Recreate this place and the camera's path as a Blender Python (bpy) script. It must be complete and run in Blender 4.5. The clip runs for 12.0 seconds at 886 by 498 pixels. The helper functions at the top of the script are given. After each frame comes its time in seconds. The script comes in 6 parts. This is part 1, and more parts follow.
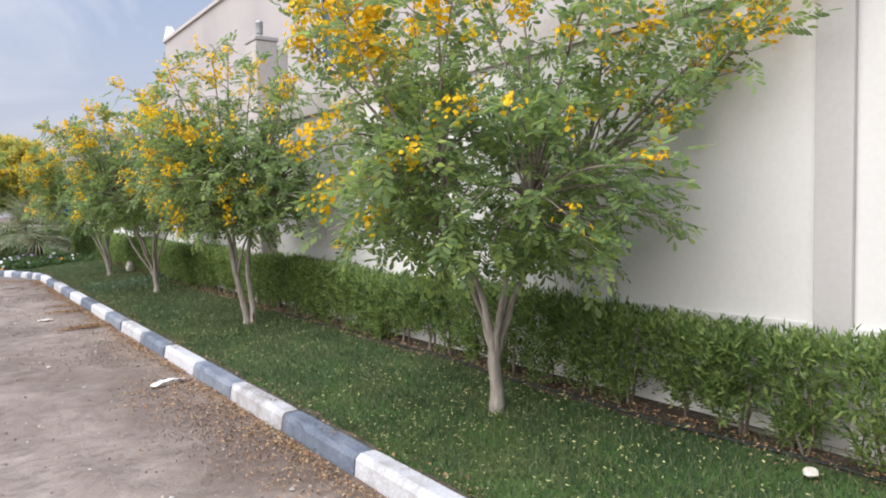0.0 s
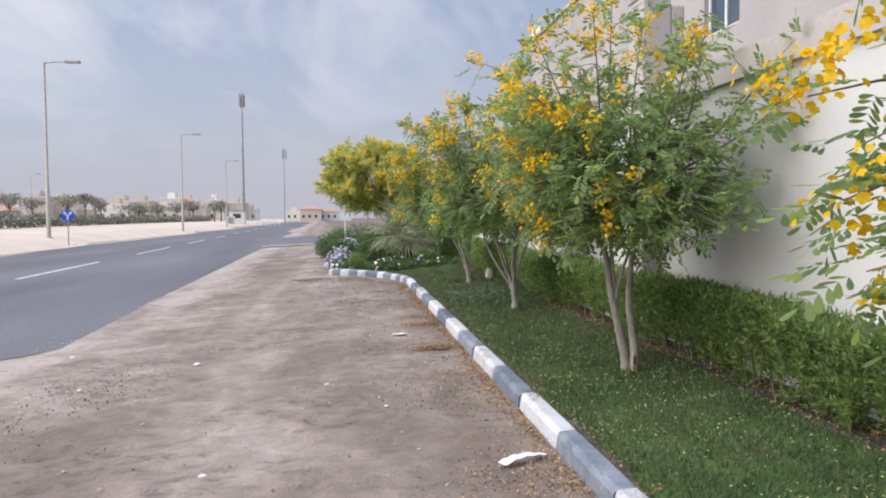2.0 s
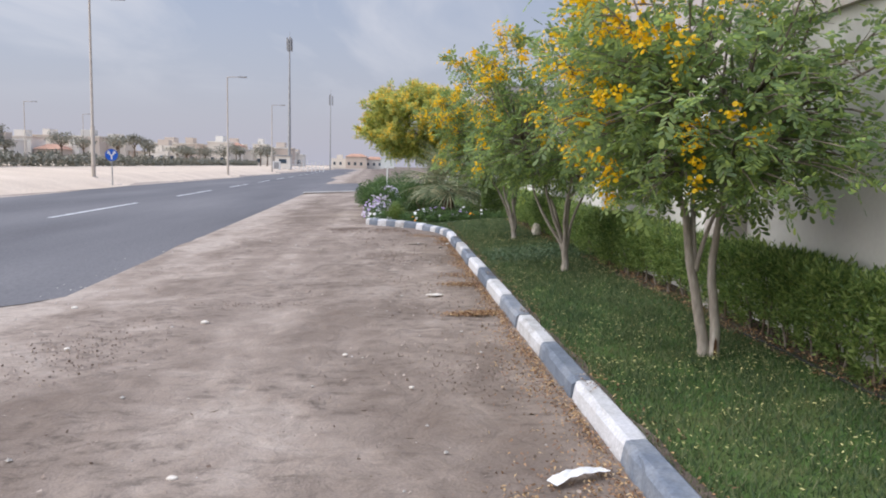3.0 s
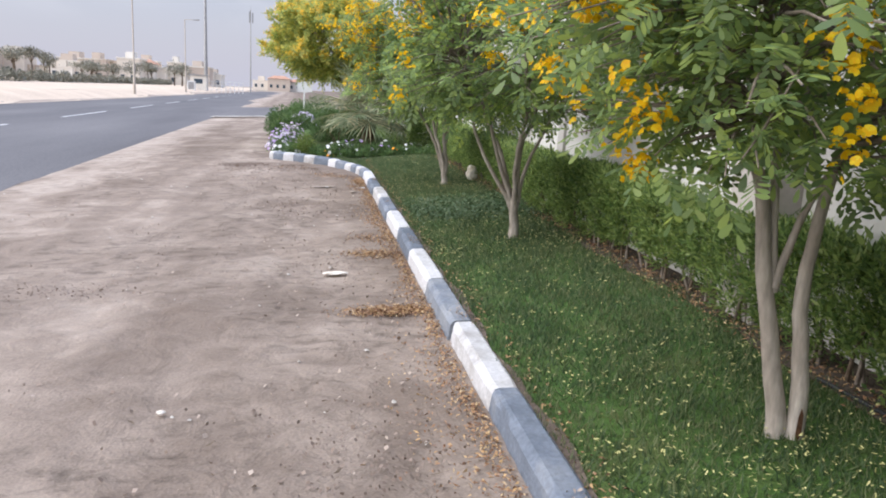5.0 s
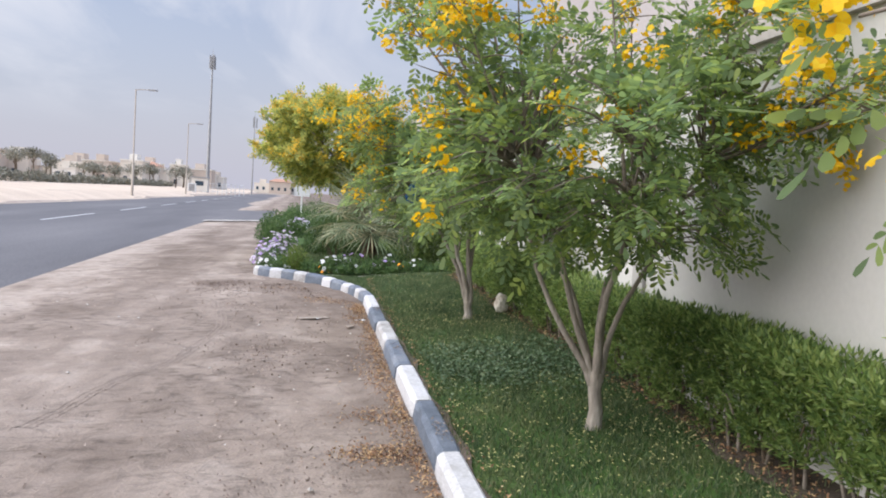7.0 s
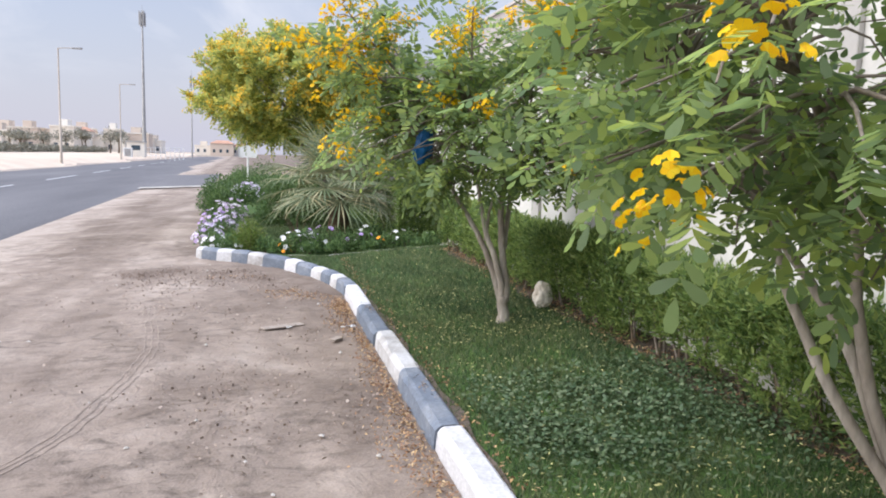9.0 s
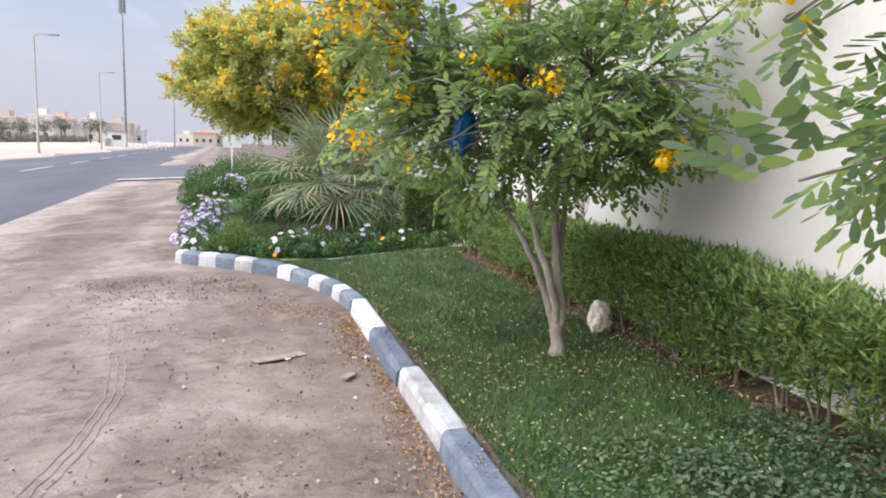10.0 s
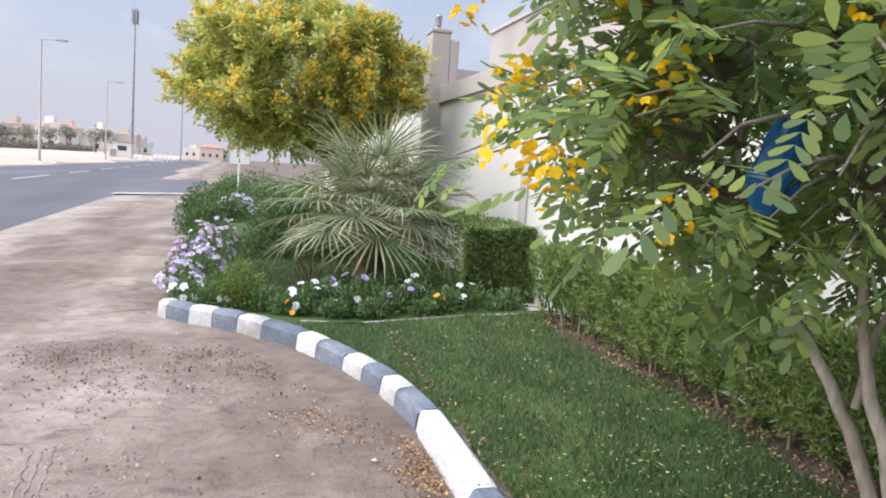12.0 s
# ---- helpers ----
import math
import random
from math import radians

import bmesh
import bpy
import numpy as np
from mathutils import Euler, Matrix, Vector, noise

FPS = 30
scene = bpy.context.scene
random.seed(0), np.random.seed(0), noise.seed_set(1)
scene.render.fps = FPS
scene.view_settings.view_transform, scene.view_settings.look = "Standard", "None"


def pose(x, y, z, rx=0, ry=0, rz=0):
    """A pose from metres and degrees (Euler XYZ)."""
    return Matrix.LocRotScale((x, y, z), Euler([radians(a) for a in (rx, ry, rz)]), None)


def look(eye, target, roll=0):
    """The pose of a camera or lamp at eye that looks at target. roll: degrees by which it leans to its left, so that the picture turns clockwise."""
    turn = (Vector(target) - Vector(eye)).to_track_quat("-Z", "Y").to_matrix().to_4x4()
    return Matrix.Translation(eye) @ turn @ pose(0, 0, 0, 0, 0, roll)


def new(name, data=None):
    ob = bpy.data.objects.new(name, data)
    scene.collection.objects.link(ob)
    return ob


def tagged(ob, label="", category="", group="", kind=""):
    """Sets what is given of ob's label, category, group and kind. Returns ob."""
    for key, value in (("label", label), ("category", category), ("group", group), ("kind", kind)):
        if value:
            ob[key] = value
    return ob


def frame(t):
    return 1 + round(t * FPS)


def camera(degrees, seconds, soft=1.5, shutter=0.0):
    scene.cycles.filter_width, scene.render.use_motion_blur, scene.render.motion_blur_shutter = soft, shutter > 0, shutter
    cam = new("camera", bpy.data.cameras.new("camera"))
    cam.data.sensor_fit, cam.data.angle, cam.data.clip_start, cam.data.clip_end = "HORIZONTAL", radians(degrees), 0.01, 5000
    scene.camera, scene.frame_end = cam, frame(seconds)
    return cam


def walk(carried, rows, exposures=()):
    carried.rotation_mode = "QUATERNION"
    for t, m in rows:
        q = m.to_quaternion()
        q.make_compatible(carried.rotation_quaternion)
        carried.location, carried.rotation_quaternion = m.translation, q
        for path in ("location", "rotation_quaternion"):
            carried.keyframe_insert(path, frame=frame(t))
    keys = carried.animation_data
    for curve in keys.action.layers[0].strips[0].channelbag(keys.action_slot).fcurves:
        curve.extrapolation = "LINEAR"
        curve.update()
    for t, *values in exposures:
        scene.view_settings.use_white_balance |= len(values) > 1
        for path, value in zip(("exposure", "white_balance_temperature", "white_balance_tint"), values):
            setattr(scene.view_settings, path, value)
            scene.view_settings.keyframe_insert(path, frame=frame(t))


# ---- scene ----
cam = camera(61.1, 12.0, soft=1.9)
METRES, EYE, TILT, LEAN, TURN = 14.7, 1.55, -5.63, -4.53, -34.0
ROWS = [
    (0.0, 0.0, 0.0, 0.0, 0.25, 2.72, 5.35),
    (0.5, -0.0123, 0.0376, 0.0034, 8.07, 4.11, 4.68),
    (1.0, -0.0241, 0.0749, 0.0092, 15.34, 4.79, 3.91),
    (1.5, -0.0397, 0.1093, 0.0153, 21.77, 4.98, 3.01),
    (2.0, -0.0529, 0.146, 0.0215, 26.75, 4.64, 1.86),
    (2.5, -0.0699, 0.1796, 0.0249, 29.44, 3.33, 0.7),
    (3.0, -0.0858, 0.2131, 0.0278, 29.96, 0.96, -0.27),
    (5.0, -0.1587, 0.3633, 0.049, 24.36, -4.44, -1.21),
    (5.5, -0.1764, 0.3968, 0.0589, 22.5, 2.56, -2.51),
    (6.0, -0.1975, 0.4318, 0.0655, 22.46, 7.21, -3.43),
    (6.5, -0.2211, 0.4657, 0.0699, 23.1, 6.33, -3.03),
    (7.0, -0.2441, 0.5023, 0.0741, 24.15, 3.38, -1.89),
    (9.0, -0.3491, 0.6399, 0.0947, 20.39, 0.04, 0.62),
    (9.5, -0.3735, 0.6753, 0.1013, 19.54, 1.04, 1.09),
    (10.0, -0.3997, 0.7094, 0.1061, 19.27, -0.79, 0.88),
    (10.5, -0.4217, 0.7463, 0.1117, 18.74, 0.33, 0.08),
    (11.0, -0.4459, 0.782, 0.1169, 20.56, 0.27, -0.3),
    (11.5, -0.4711, 0.8174, 0.1223, 20.1, 0.72, -1.5),
    (12.0, -0.4992, 0.8477, 0.1275, 19.32, 1.12, -1.71),
]
walk(cam, [(t, pose(0, 0, EYE, TILT, LEAN, TURN) @ pose(METRES * x, METRES * y, METRES * z, 90 + pitch, roll, yaw)) for t, x, y, z, yaw, pitch, roll in ROWS], exposures=[(0.0, 0.0), (1.5, -0.1), (2.5, -0.26), (3.2, -0.28), (5.0, 0.03), (6.0, -0.03), (7.2, -0.05), (9.0, 0.12), (12.0, 0.13)])

# ---------------------------------------------------------------- world and sun
SUN_ELEVATION, SUN_AZIMUTH = 42.0, 266.0   # degrees; azimuth clockwise from +y


def make_world():
    w = bpy.data.worlds.new("hazy_sky")
    w.use_nodes = True
    nt = w.node_tree
    nt.nodes.clear()
    N, L = nt.nodes.new, nt.links.new
    out, bg = N("ShaderNodeOutputWorld"), N("ShaderNodeBackground")
    sky = N("ShaderNodeTexSky")
    sky.sky_type, sky.sun_disc = "NISHITA", False
    sky.sun_elevation, sky.sun_rotation = radians(SUN_ELEVATION), radians(SUN_AZIMUTH)
    sky.air_density, sky.dust_density, sky.ozone_density = 1.3, 1.0, 2.0
    co, sep = N("ShaderNodeTexCoord"), N("ShaderNodeSeparateXYZ")
    L(co.outputs["Generated"], sep.inputs[0])
    # haze towards the horizon
    haze = N("ShaderNodeValToRGB")
    haze.color_ramp.elements[0].position, haze.color_ramp.elements[0].color = 0.0, (0.95, 0.95, 0.95, 1)
    haze.color_ramp.elements[1].position, haze.color_ramp.elements[1].color = 0.42, (0.28, 0.28, 0.28, 1)
    L(sep.outputs["Z"], haze.inputs[0])
    mix = N("ShaderNodeMixRGB")
    mix.inputs[2].default_value = (4.95, 4.95, 6.0, 1)
    L(haze.outputs[0], mix.inputs[0])
    blue = N("ShaderNodeVectorMath")
    blue.operation = "MULTIPLY"
    blue.inputs[1].default_value = (1.12, 1.22, 1.38)
    L(sky.outputs[0], blue.inputs[0])
    L(blue.outputs[0], mix.inputs[1])
    # thin streaky cloud: project on a flat layer above
    den = N("ShaderNodeMath")
    den.operation = "ADD"
    den.inputs[1].default_value = 0.12
    L(sep.outputs["Z"], den.inputs[0])
    px, py = N("ShaderNodeMath"), N("ShaderNodeMath")
    px.operation = py.operation = "DIVIDE"
    L(sep.outputs["X"], px.inputs[0]); L(den.outputs[0], px.inputs[1])
    L(sep.outputs["Y"], py.inputs[0]); L(den.outputs[0], py.inputs[1])
    comb = N("ShaderNodeCombineXYZ")
    L(px.outputs[0], comb.inputs[0]); L(py.outputs[0], comb.inputs[1])
    mp = N("ShaderNodeMapping")
    mp.inputs["Rotation"].default_value = (0, 0, radians(24))
    mp.inputs["Scale"].default_value = (1.0, 0.42, 1)
    mp.inputs["Location"].default_value = (0.35, 0.1, 0)
    L(comb.outputs[0], mp.inputs[0])
    noi = N("ShaderNodeTexNoise")
    noi.inputs["Scale"].default_value, noi.inputs["Detail"].default_value = 1.3, 6
    noi.inputs["Roughness"].default_value, noi.inputs["Distortion"].default_value = 0.55, 0.6
    L(mp.outputs[0], noi.inputs["Vector"])
    cl = N("ShaderNodeValToRGB")
    cl.color_ramp.elements[0].position, cl.color_ramp.elements[0].color = 0.45, (0, 0, 0, 1)
    cl.color_ramp.elements[1].position, cl.color_ramp.elements[1].color = 0.66, (1, 1, 1, 1)
    L(noi.outputs[0], cl.inputs[0])
    fade = N("ShaderNodeMapRange")
    fade.inputs[1].default_value, fade.inputs[2].default_value = 0.06, 0.24
    L(sep.outputs["Z"], fade.inputs[0])
    mul = N("ShaderNodeMath")
    mul.operation = "MULTIPLY"
    L(cl.outputs[0], mul.inputs[0]); L(fade.outputs[0], mul.inputs[1])
    mix2 = N("ShaderNodeMixRGB")
    mix2.inputs[2].default_value = (7.4, 7.5, 8.2, 1)
    L(mul.outputs[0], mix2.inputs[0]); L(mix.outputs[0], mix2.inputs[1])
    bg.inputs[1].default_value = 0.119
    # bright thin overcast towards the zenith
    zen = N("ShaderNodeMapRange")
    zen.interpolation_type = "SMOOTHSTEP"
    zen.inputs[1].default_value, zen.inputs[2].default_value = 0.38, 1.0
    zen.inputs[3].default_value, zen.inputs[4].default_value = 1.0, 3.4
    L(sep.outputs["Z"], zen.inputs[0])
    scl = N("ShaderNodeVectorMath")
    scl.operation = "SCALE"
    L(mix2.outputs[0], scl.inputs[0]); L(zen.outputs[0], scl.inputs["Scale"])
    L(scl.outputs[0], bg.inputs[0]); L(bg.outputs[0], out.inputs[0])
    scene.world = w


make_world()
sun = new("sun", bpy.data.lights.new("sun", "SUN"))
sun.data.energy, sun.data.angle, sun.data.color = 4.3, radians(85), (1.0, 0.94, 0.86)
_a, _e = radians(SUN_AZIMUTH), radians(SUN_ELEVATION)
sun.matrix_world = look((math.sin(_a) * math.cos(_e) * 50, math.cos(_a) * math.cos(_e) * 50, math.sin(_e) * 50), (0, 0, 0))


# ---------------------------------------------------------------- materials
def material(name, colours, scale=4.0, rough=0.8, bump=0.0, bump_scale=40.0, fine=0.25, island=0.0, translucent=0.0, metal=0.0, objrand=0.0, spec=0.3, stretch=None):
    """Noise-mixed colours at two scales with fine relief. colours: two to four base colours along a noise ramp."""
    m = bpy.data.materials.new(name)
    m.use_nodes = True
    nt = m.node_tree
    N, L = nt.nodes.new, nt.links.new
    p = nt.nodes["Principled BSDF"]
    co = N("ShaderNodeTexCoord")
    vec = co.outputs["Object"]
    if stretch:
        mp = N("ShaderNodeMapping")
        mp.inputs["Scale"].default_value = stretch
        L(vec, mp.inputs[0])
        vec = mp.outputs[0]
    n1 = N("ShaderNodeTexNoise")
    n1.inputs["Scale"].default_value, n1.inputs["Detail"].default_value = scale, 5
    L(vec, n1.inputs["Vector"])
    fac = n1.outputs[0]
    if island or objrand:
        src = N("ShaderNodeNewGeometry").outputs["Random Per Island"] if island else N("ShaderNodeObjectInfo").outputs["Random"]
        mx = N("ShaderNodeMix")
        mx.inputs[0].default_value = island or objrand
        L(fac, mx.inputs[2]); L(src, mx.inputs[3])
        fac = mx.outputs[0]
    ramp = N("ShaderNodeValToRGB")
    els = ramp.color_ramp.elements
    lo, hi = (0.0, 1.0) if island > 0.6 else (0.3, 0.7)
    while len(els) < len(colours):
        els.new(0.5)
    for i, c in enumerate(colours):
        els[i].position = lo + (hi - lo) * i / max(1, len(colours) - 1)
        els[i].color = (*c, 1)
    L(fac, ramp.inputs[0])
    col = ramp.outputs[0]
    if fine:
        n2 = N("ShaderNodeTexNoise")
        n2.inputs["Scale"].default_value, n2.inputs["Detail"].default_value = bump_scale, 4
        L(vec, n2.inputs["Vector"])
        mr = N("ShaderNodeMapRange")
        mr.inputs[1].default_value, mr.inputs[2].default_value = 0.3, 0.7
        mr.inputs[3].default_value, mr.inputs[4].default_value = 1 - fine, 1 + fine
        L(n2.outputs[0], mr.inputs[0])
        mm = N("ShaderNodeVectorMath")
        mm.operation = "SCALE"
        L(col, mm.inputs[0]); L(mr.outputs[0], mm.inputs["Scale"])
        col = mm.outputs[0]
        if bump:
            b = N("ShaderNodeBump")
            b.inputs["Strength"].default_value, b.inputs["Distance"].default_value = bump, 0.01
            L(n2.outputs[0], b.inputs["Height"]); L(b.outputs[0], p.inputs["Normal"])
    L(col, p.inputs["Base Color"])
    p.inputs["Roughness"].default_value, p.inputs["Metallic"].default_value = rough, metal
    p.inputs["Specular IOR Level"].default_value = spec
    if translucent:
        tr, ms = N("ShaderNodeBsdfTranslucent"), N("ShaderNodeMixShader")
        L(col, tr.inputs[0])
        ms.inputs[0].default_value = translucent
        L(p.outputs[0], ms.inputs[1]); L(tr.outputs[0], ms.inputs[2])
        L(ms.outputs[0], nt.nodes["Material Output"].inputs[0])
    return m


def ground_material():
    """Trodden sandy earth: dusty bands along the verge, scuffed darker soil in patches, fine grit."""
    m = bpy.data.materials.new("sandy_earth")
    m.use_nodes = True
    nt = m.node_tree
    N, L = nt.nodes.new, nt.links.new
    p = nt.nodes["Principled BSDF"]
    co, sep = N("ShaderNodeTexCoord"), N("ShaderNodeSeparateXYZ")
    L(co.outputs["Object"], sep.inputs[0])

    def tex(scale, detail, rough=0.55, distort=0.0, stretch=None):
        n = N("ShaderNodeTexNoise")
        n.inputs["Scale"].default_value, n.inputs["Detail"].default_value = scale, detail
        n.inputs["Roughness"].default_value, n.inputs["Distortion"].default_value = rough, distort
        vec = co.outputs["Object"]
        if stretch:
            mp = N("ShaderNodeMapping")
            mp.inputs["Scale"].default_value = stretch
            L(vec, mp.inputs[0])
            vec = mp.outputs[0]
        L(vec, n.inputs["Vector"])
        return n.outputs[0]

    def span(x, a, b, c, d):
        mr = N("ShaderNodeMapRange")
        for i, v in enumerate((a, b, c, d)):
            mr.inputs[i + 1].default_value = v
        L(x, mr.inputs[0])
        return mr.outputs[0]

    def calc(op, a, b):
        n = N("ShaderNodeMath")
        n.operation = op
        for i, v in enumerate((a, b)):
            if isinstance(v, float):
                n.inputs[i].default_value = v
            else:
                L(v, n.inputs[i])
        return n.outputs[0]

    drift = tex(0.8, 3, 0.5, 0.6, (1.0, 0.14, 1))
    patch = tex(0.75, 4, 0.6, 0.8)
    mid = tex(3.2, 5, 0.62, 0.4)
    grit = tex(70.0, 4, 0.6)
    # dust lies pale by the road, wheels have bared a band, browner soil by the kerb
    across = calc("ADD", calc("ADD", sep.outputs["X"], calc("MULTIPLY", sep.outputs["Y"], 0.0236)), calc("MULTIPLY", calc("SUBTRACT", patch, 0.5), 1.6))
    band = N("ShaderNodeValToRGB")
    els = band.color_ramp.elements
    for q in (0.3, 0.45, 0.62, 0.8):
        els.new(q)
    for e, (q, v) in zip(els, ((0.0, 0.10), (0.22, 0.20), (0.40, 0.56), (0.58, 0.36), (0.80, 0.56), (1.0, 0.74))):
        e.position, e.color = q, (v, v, v, 1)
    L(span(across, -3.2, 2.2, 0.0, 1.0), band.inputs[0])
    tone = calc("ADD", band.outputs[0], calc("MULTIPLY", calc("SUBTRACT", drift, 0.5), 1.3))
    tone = calc("ADD", tone, calc("MULTIPLY", calc("SUBTRACT", patch, 0.5), 1.2))
    tone = calc("ADD", tone, calc("MULTIPLY", calc("SUBTRACT", mid, 0.5), 0.75))
    ramp = N("ShaderNodeValToRGB")
    els = ramp.color_ramp.elements
    els.new(0.4); els.new(0.7)
    for e, (q, c) in zip(els, ((0.0, (0.405, 0.340, 0.287)), (0.34, (0.284, 0.230, 0.190)), (0.64, (0.206, 0.163, 0.133)), (1.0, (0.155, 0.118, 0.094)))):
        e.position, e.color = q, (*c, 1)
    L(tone, ramp.inputs[0])
    # short scuffs of crumbled darker soil, only in trodden patches
    scuff = span(tex(1.0, 6, 0.66, 0.5, (5.0, 9.5, 1)), 0.50, 0.70, 0.0, 1.0)
    where = span(tex(0.55, 3, 0.5, 0.5), 0.42, 0.58, 0.06, 0.50)
    dark = calc("SUBTRACT", 1.0, calc("MULTIPLY", scuff, where))
    shade = calc("MULTIPLY", dark, span(grit, 0.3, 0.7, 0.86, 1.12))
    mm = N("ShaderNodeVectorMath")
    mm.operation = "SCALE"
    L(ramp.outputs[0], mm.inputs[0]); L(shade, mm.inputs["Scale"])
    L(mm.outputs[0], p.inputs["Base Color"])
    high = calc("SUBTRACT", calc("ADD", calc("MULTIPLY", mid, 3.4), calc("MULTIPLY", grit, 0.4)), calc("MULTIPLY", scuff, 0.35))
    b = N("ShaderNodeBump")
    b.inputs["Strength"].default_value, b.inputs["Distance"].default_value = 0.65, 0.02
    L(high, b.inputs["Height"]); L(b.outputs[0], p.inputs["Normal"])
    p.inputs["Roughness"].default_value, p.inputs["Specular IOR Level"].default_value = 0.95, 0.15
    return m


EARTH = ground_material()
ASPHALT = material("worn_asphalt", [(0.092, 0.089, 0.095), (0.122, 0.119, 0.125), (0.158, 0.153, 0.157)], 0.35, 0.85, 0.4, 60, 0.2, stretch=(1, 0.15, 1))
SAND = material("pale_sand", [(0.52, 0.42, 0.33), (0.58, 0.475, 0.37), (0.63, 0.52, 0.415)], 0.3, 0.95, 0.3, 9, 0.12)
SOIL = material("dark_garden_soil", [(0.06, 0.045, 0.035), (0.13, 0.10, 0.08)], 5, 0.95, 0.6, 60, 0.35)
TURF = material("turf_base", [(0.025, 0.06, 0.012), (0.05, 0.10, 0.02), (0.075, 0.10, 0.03)], 2.2, 0.95, 0.5, 70, 0.4)
GRASS = material("grass_blade", [(0.048, 0.086, 0.040), (0.076, 0.122, 0.052), (0.112, 0.158, 0.066), (0.19, 0.21, 0.10)], 1.5, 0.6, island=0.55, fine=0, translucent=0.35)
LEAF = material("tree_leaf", [(0.115, 0.178, 0.092), (0.178, 0.262, 0.112), (0.25, 0.347, 0.128), (0.34, 0.438, 0.13), (0.52, 0.60, 0.13)], 1.6, 0.42, island=0.7, fine=0, translucent=0.66, spec=0.5)
LEAF_OLIVE = material("olive_leaf", [(0.26, 0.34, 0.12), (0.40, 0.47, 0.14), (0.54, 0.55, 0.15), (0.66, 0.60, 0.16)], 1.6, 0.5, island=0.6, fine=0, translucent=0.6)
HEDGE_LEAF = material("hedge_leaf", [(0.11, 0.18, 0.06), (0.18, 0.27, 0.08), (0.245, 0.35, 0.105), (0.33, 0.41, 0.13)], 1.3, 0.45, island=0.6, fine=0, translucent=0.55, spec=0.45)
PETAL = material("yellow_petal", [(0.88, 0.45, 0.006), (0.93, 0.60, 0.012), (0.95, 0.73, 0.04)], 3, 0.5, island=0.7, fine=0, translucent=0.45)
PETAL_PALE = material("lemon_petal", [(0.82, 0.50, 0.04), (0.88, 0.61, 0.07), (0.90, 0.70, 0.13)], 3, 0.5, island=0.7, fine=0, translucent=0.4)
FALLEN = material("fallen_petal", [(0.26, 0.24, 0.09), (0.36, 0.35, 0.15), (0.50, 0.47, 0.20), (0.62, 0.56, 0.28)], 3, 0.8, island=0.8, fine=0)
CRUMB = material("earth_crumb", [(0.15, 0.11, 0.085), (0.25, 0.19, 0.155), (0.34, 0.275, 0.23), (0.42, 0.35, 0.295)], 3, 0.95, island=0.9, fine=0)
DARK_CRUMB = material("damp_soil_crumb", [(0.15, 0.11, 0.088), (0.20, 0.15, 0.122), (0.26, 0.20, 0.165)], 3, 0.95, island=0.9, fine=0)
DRY = material("dry_leaf", [(0.13, 0.07, 0.045), (0.24, 0.13, 0.078), (0.36, 0.21, 0.115), (0.47, 0.31, 0.15), (0.58, 0.46, 0.30)], 3, 0.85, island=0.8, fine=0)
BARK = material("smooth_grey_bark", [(0.22, 0.185, 0.155), (0.33, 0.29, 0.25), (0.44, 0.40, 0.355)], 7, 0.85, 0.55, 45, 0.22, stretch=(1, 1, 0.25))
TREE_TWIG = material("grey_tree_twig", [(0.15, 0.12, 0.095), (0.27, 0.23, 0.195)], 9, 0.85)
TWIG = material("thin_brown_twig", [(0.09, 0.065, 0.045), (0.16, 0.12, 0.085)], 9, 0.85)
SCAR = material("split_bark_scar", [(0.07, 0.035, 0.02), (0.16, 0.08, 0.04)], 12, 0.9, 0.5, 60)
KERB_WHITE = material("kerb_white_paint", [(0.29, 0.27, 0.255), (0.48, 0.475, 0.48), (0.55, 0.545, 0.565)], 5, 0.7, 0.5, 45, 0.14, objrand=0.3)
KERB_DARK = material("kerb_slate_paint", [(0.10, 0.118, 0.148), (0.145, 0.168, 0.208), (0.23, 0.245, 0.27)], 5, 0.7, 0.5, 45, 0.16, objrand=0.3)
CONCRETE = material("grey_concrete", [(0.30, 0.27, 0.24), (0.42, 0.39, 0.35), (0.50, 0.47, 0.43)], 3, 0.9, 0.5, 35, 0.2)
PLASTER = material("off_white_plaster", [(0.55, 0.533, 0.51), (0.594, 0.577, 0.553), (0.622, 0.605, 0.581)], 0.8, 0.85, 0.10, 28, 0.025)
PLASTER_GREY = material("grey_beige_plaster", [(0.43, 0.395, 0.365), (0.48, 0.44, 0.41)], 1.2, 0.85, 0.25, 28, 0.06)
PLASTER_BAND = material("pale_grey_band", [(0.42, 0.40, 0.385), (0.46, 0.44, 0.42)], 1.2, 0.85, 0.1, 28, 0.03)
BEIGE = material("beige_render", [(0.36, 0.328, 0.318), (0.40, 0.366, 0.355), (0.43, 0.395, 0.38)], 0.5, 0.88, 0.25, 20, 0.06)
GLASS = material("dark_window_glass", [(0.03, 0.05, 0.07), (0.06, 0.09, 0.12)], 0.6, 0.08, fine=0, spec=0.7)
WHITE = material("white_paint", [(0.72, 0.72, 0.70), (0.80, 0.80, 0.79)], 3, 0.5, 0.1, 40, 0.04)
ROAD_PAINT = material("worn_road_paint", [(0.40, 0.41, 0.42), (0.68, 0.68, 0.67)], 3, 0.7, 0.2, 40, 0.15)
STEEL = material("galvanised_steel", [(0.30, 0.30, 0.30), (0.42, 0.42, 0.42)], 2, 0.5, 0.1, 30, 0.08, metal=0.5)
TAN_STEEL = material("tan_painted_steel", [(0.42, 0.36, 0.30), (0.52, 0.46, 0.39)], 2, 0.6, 0.1, 30, 0.08)
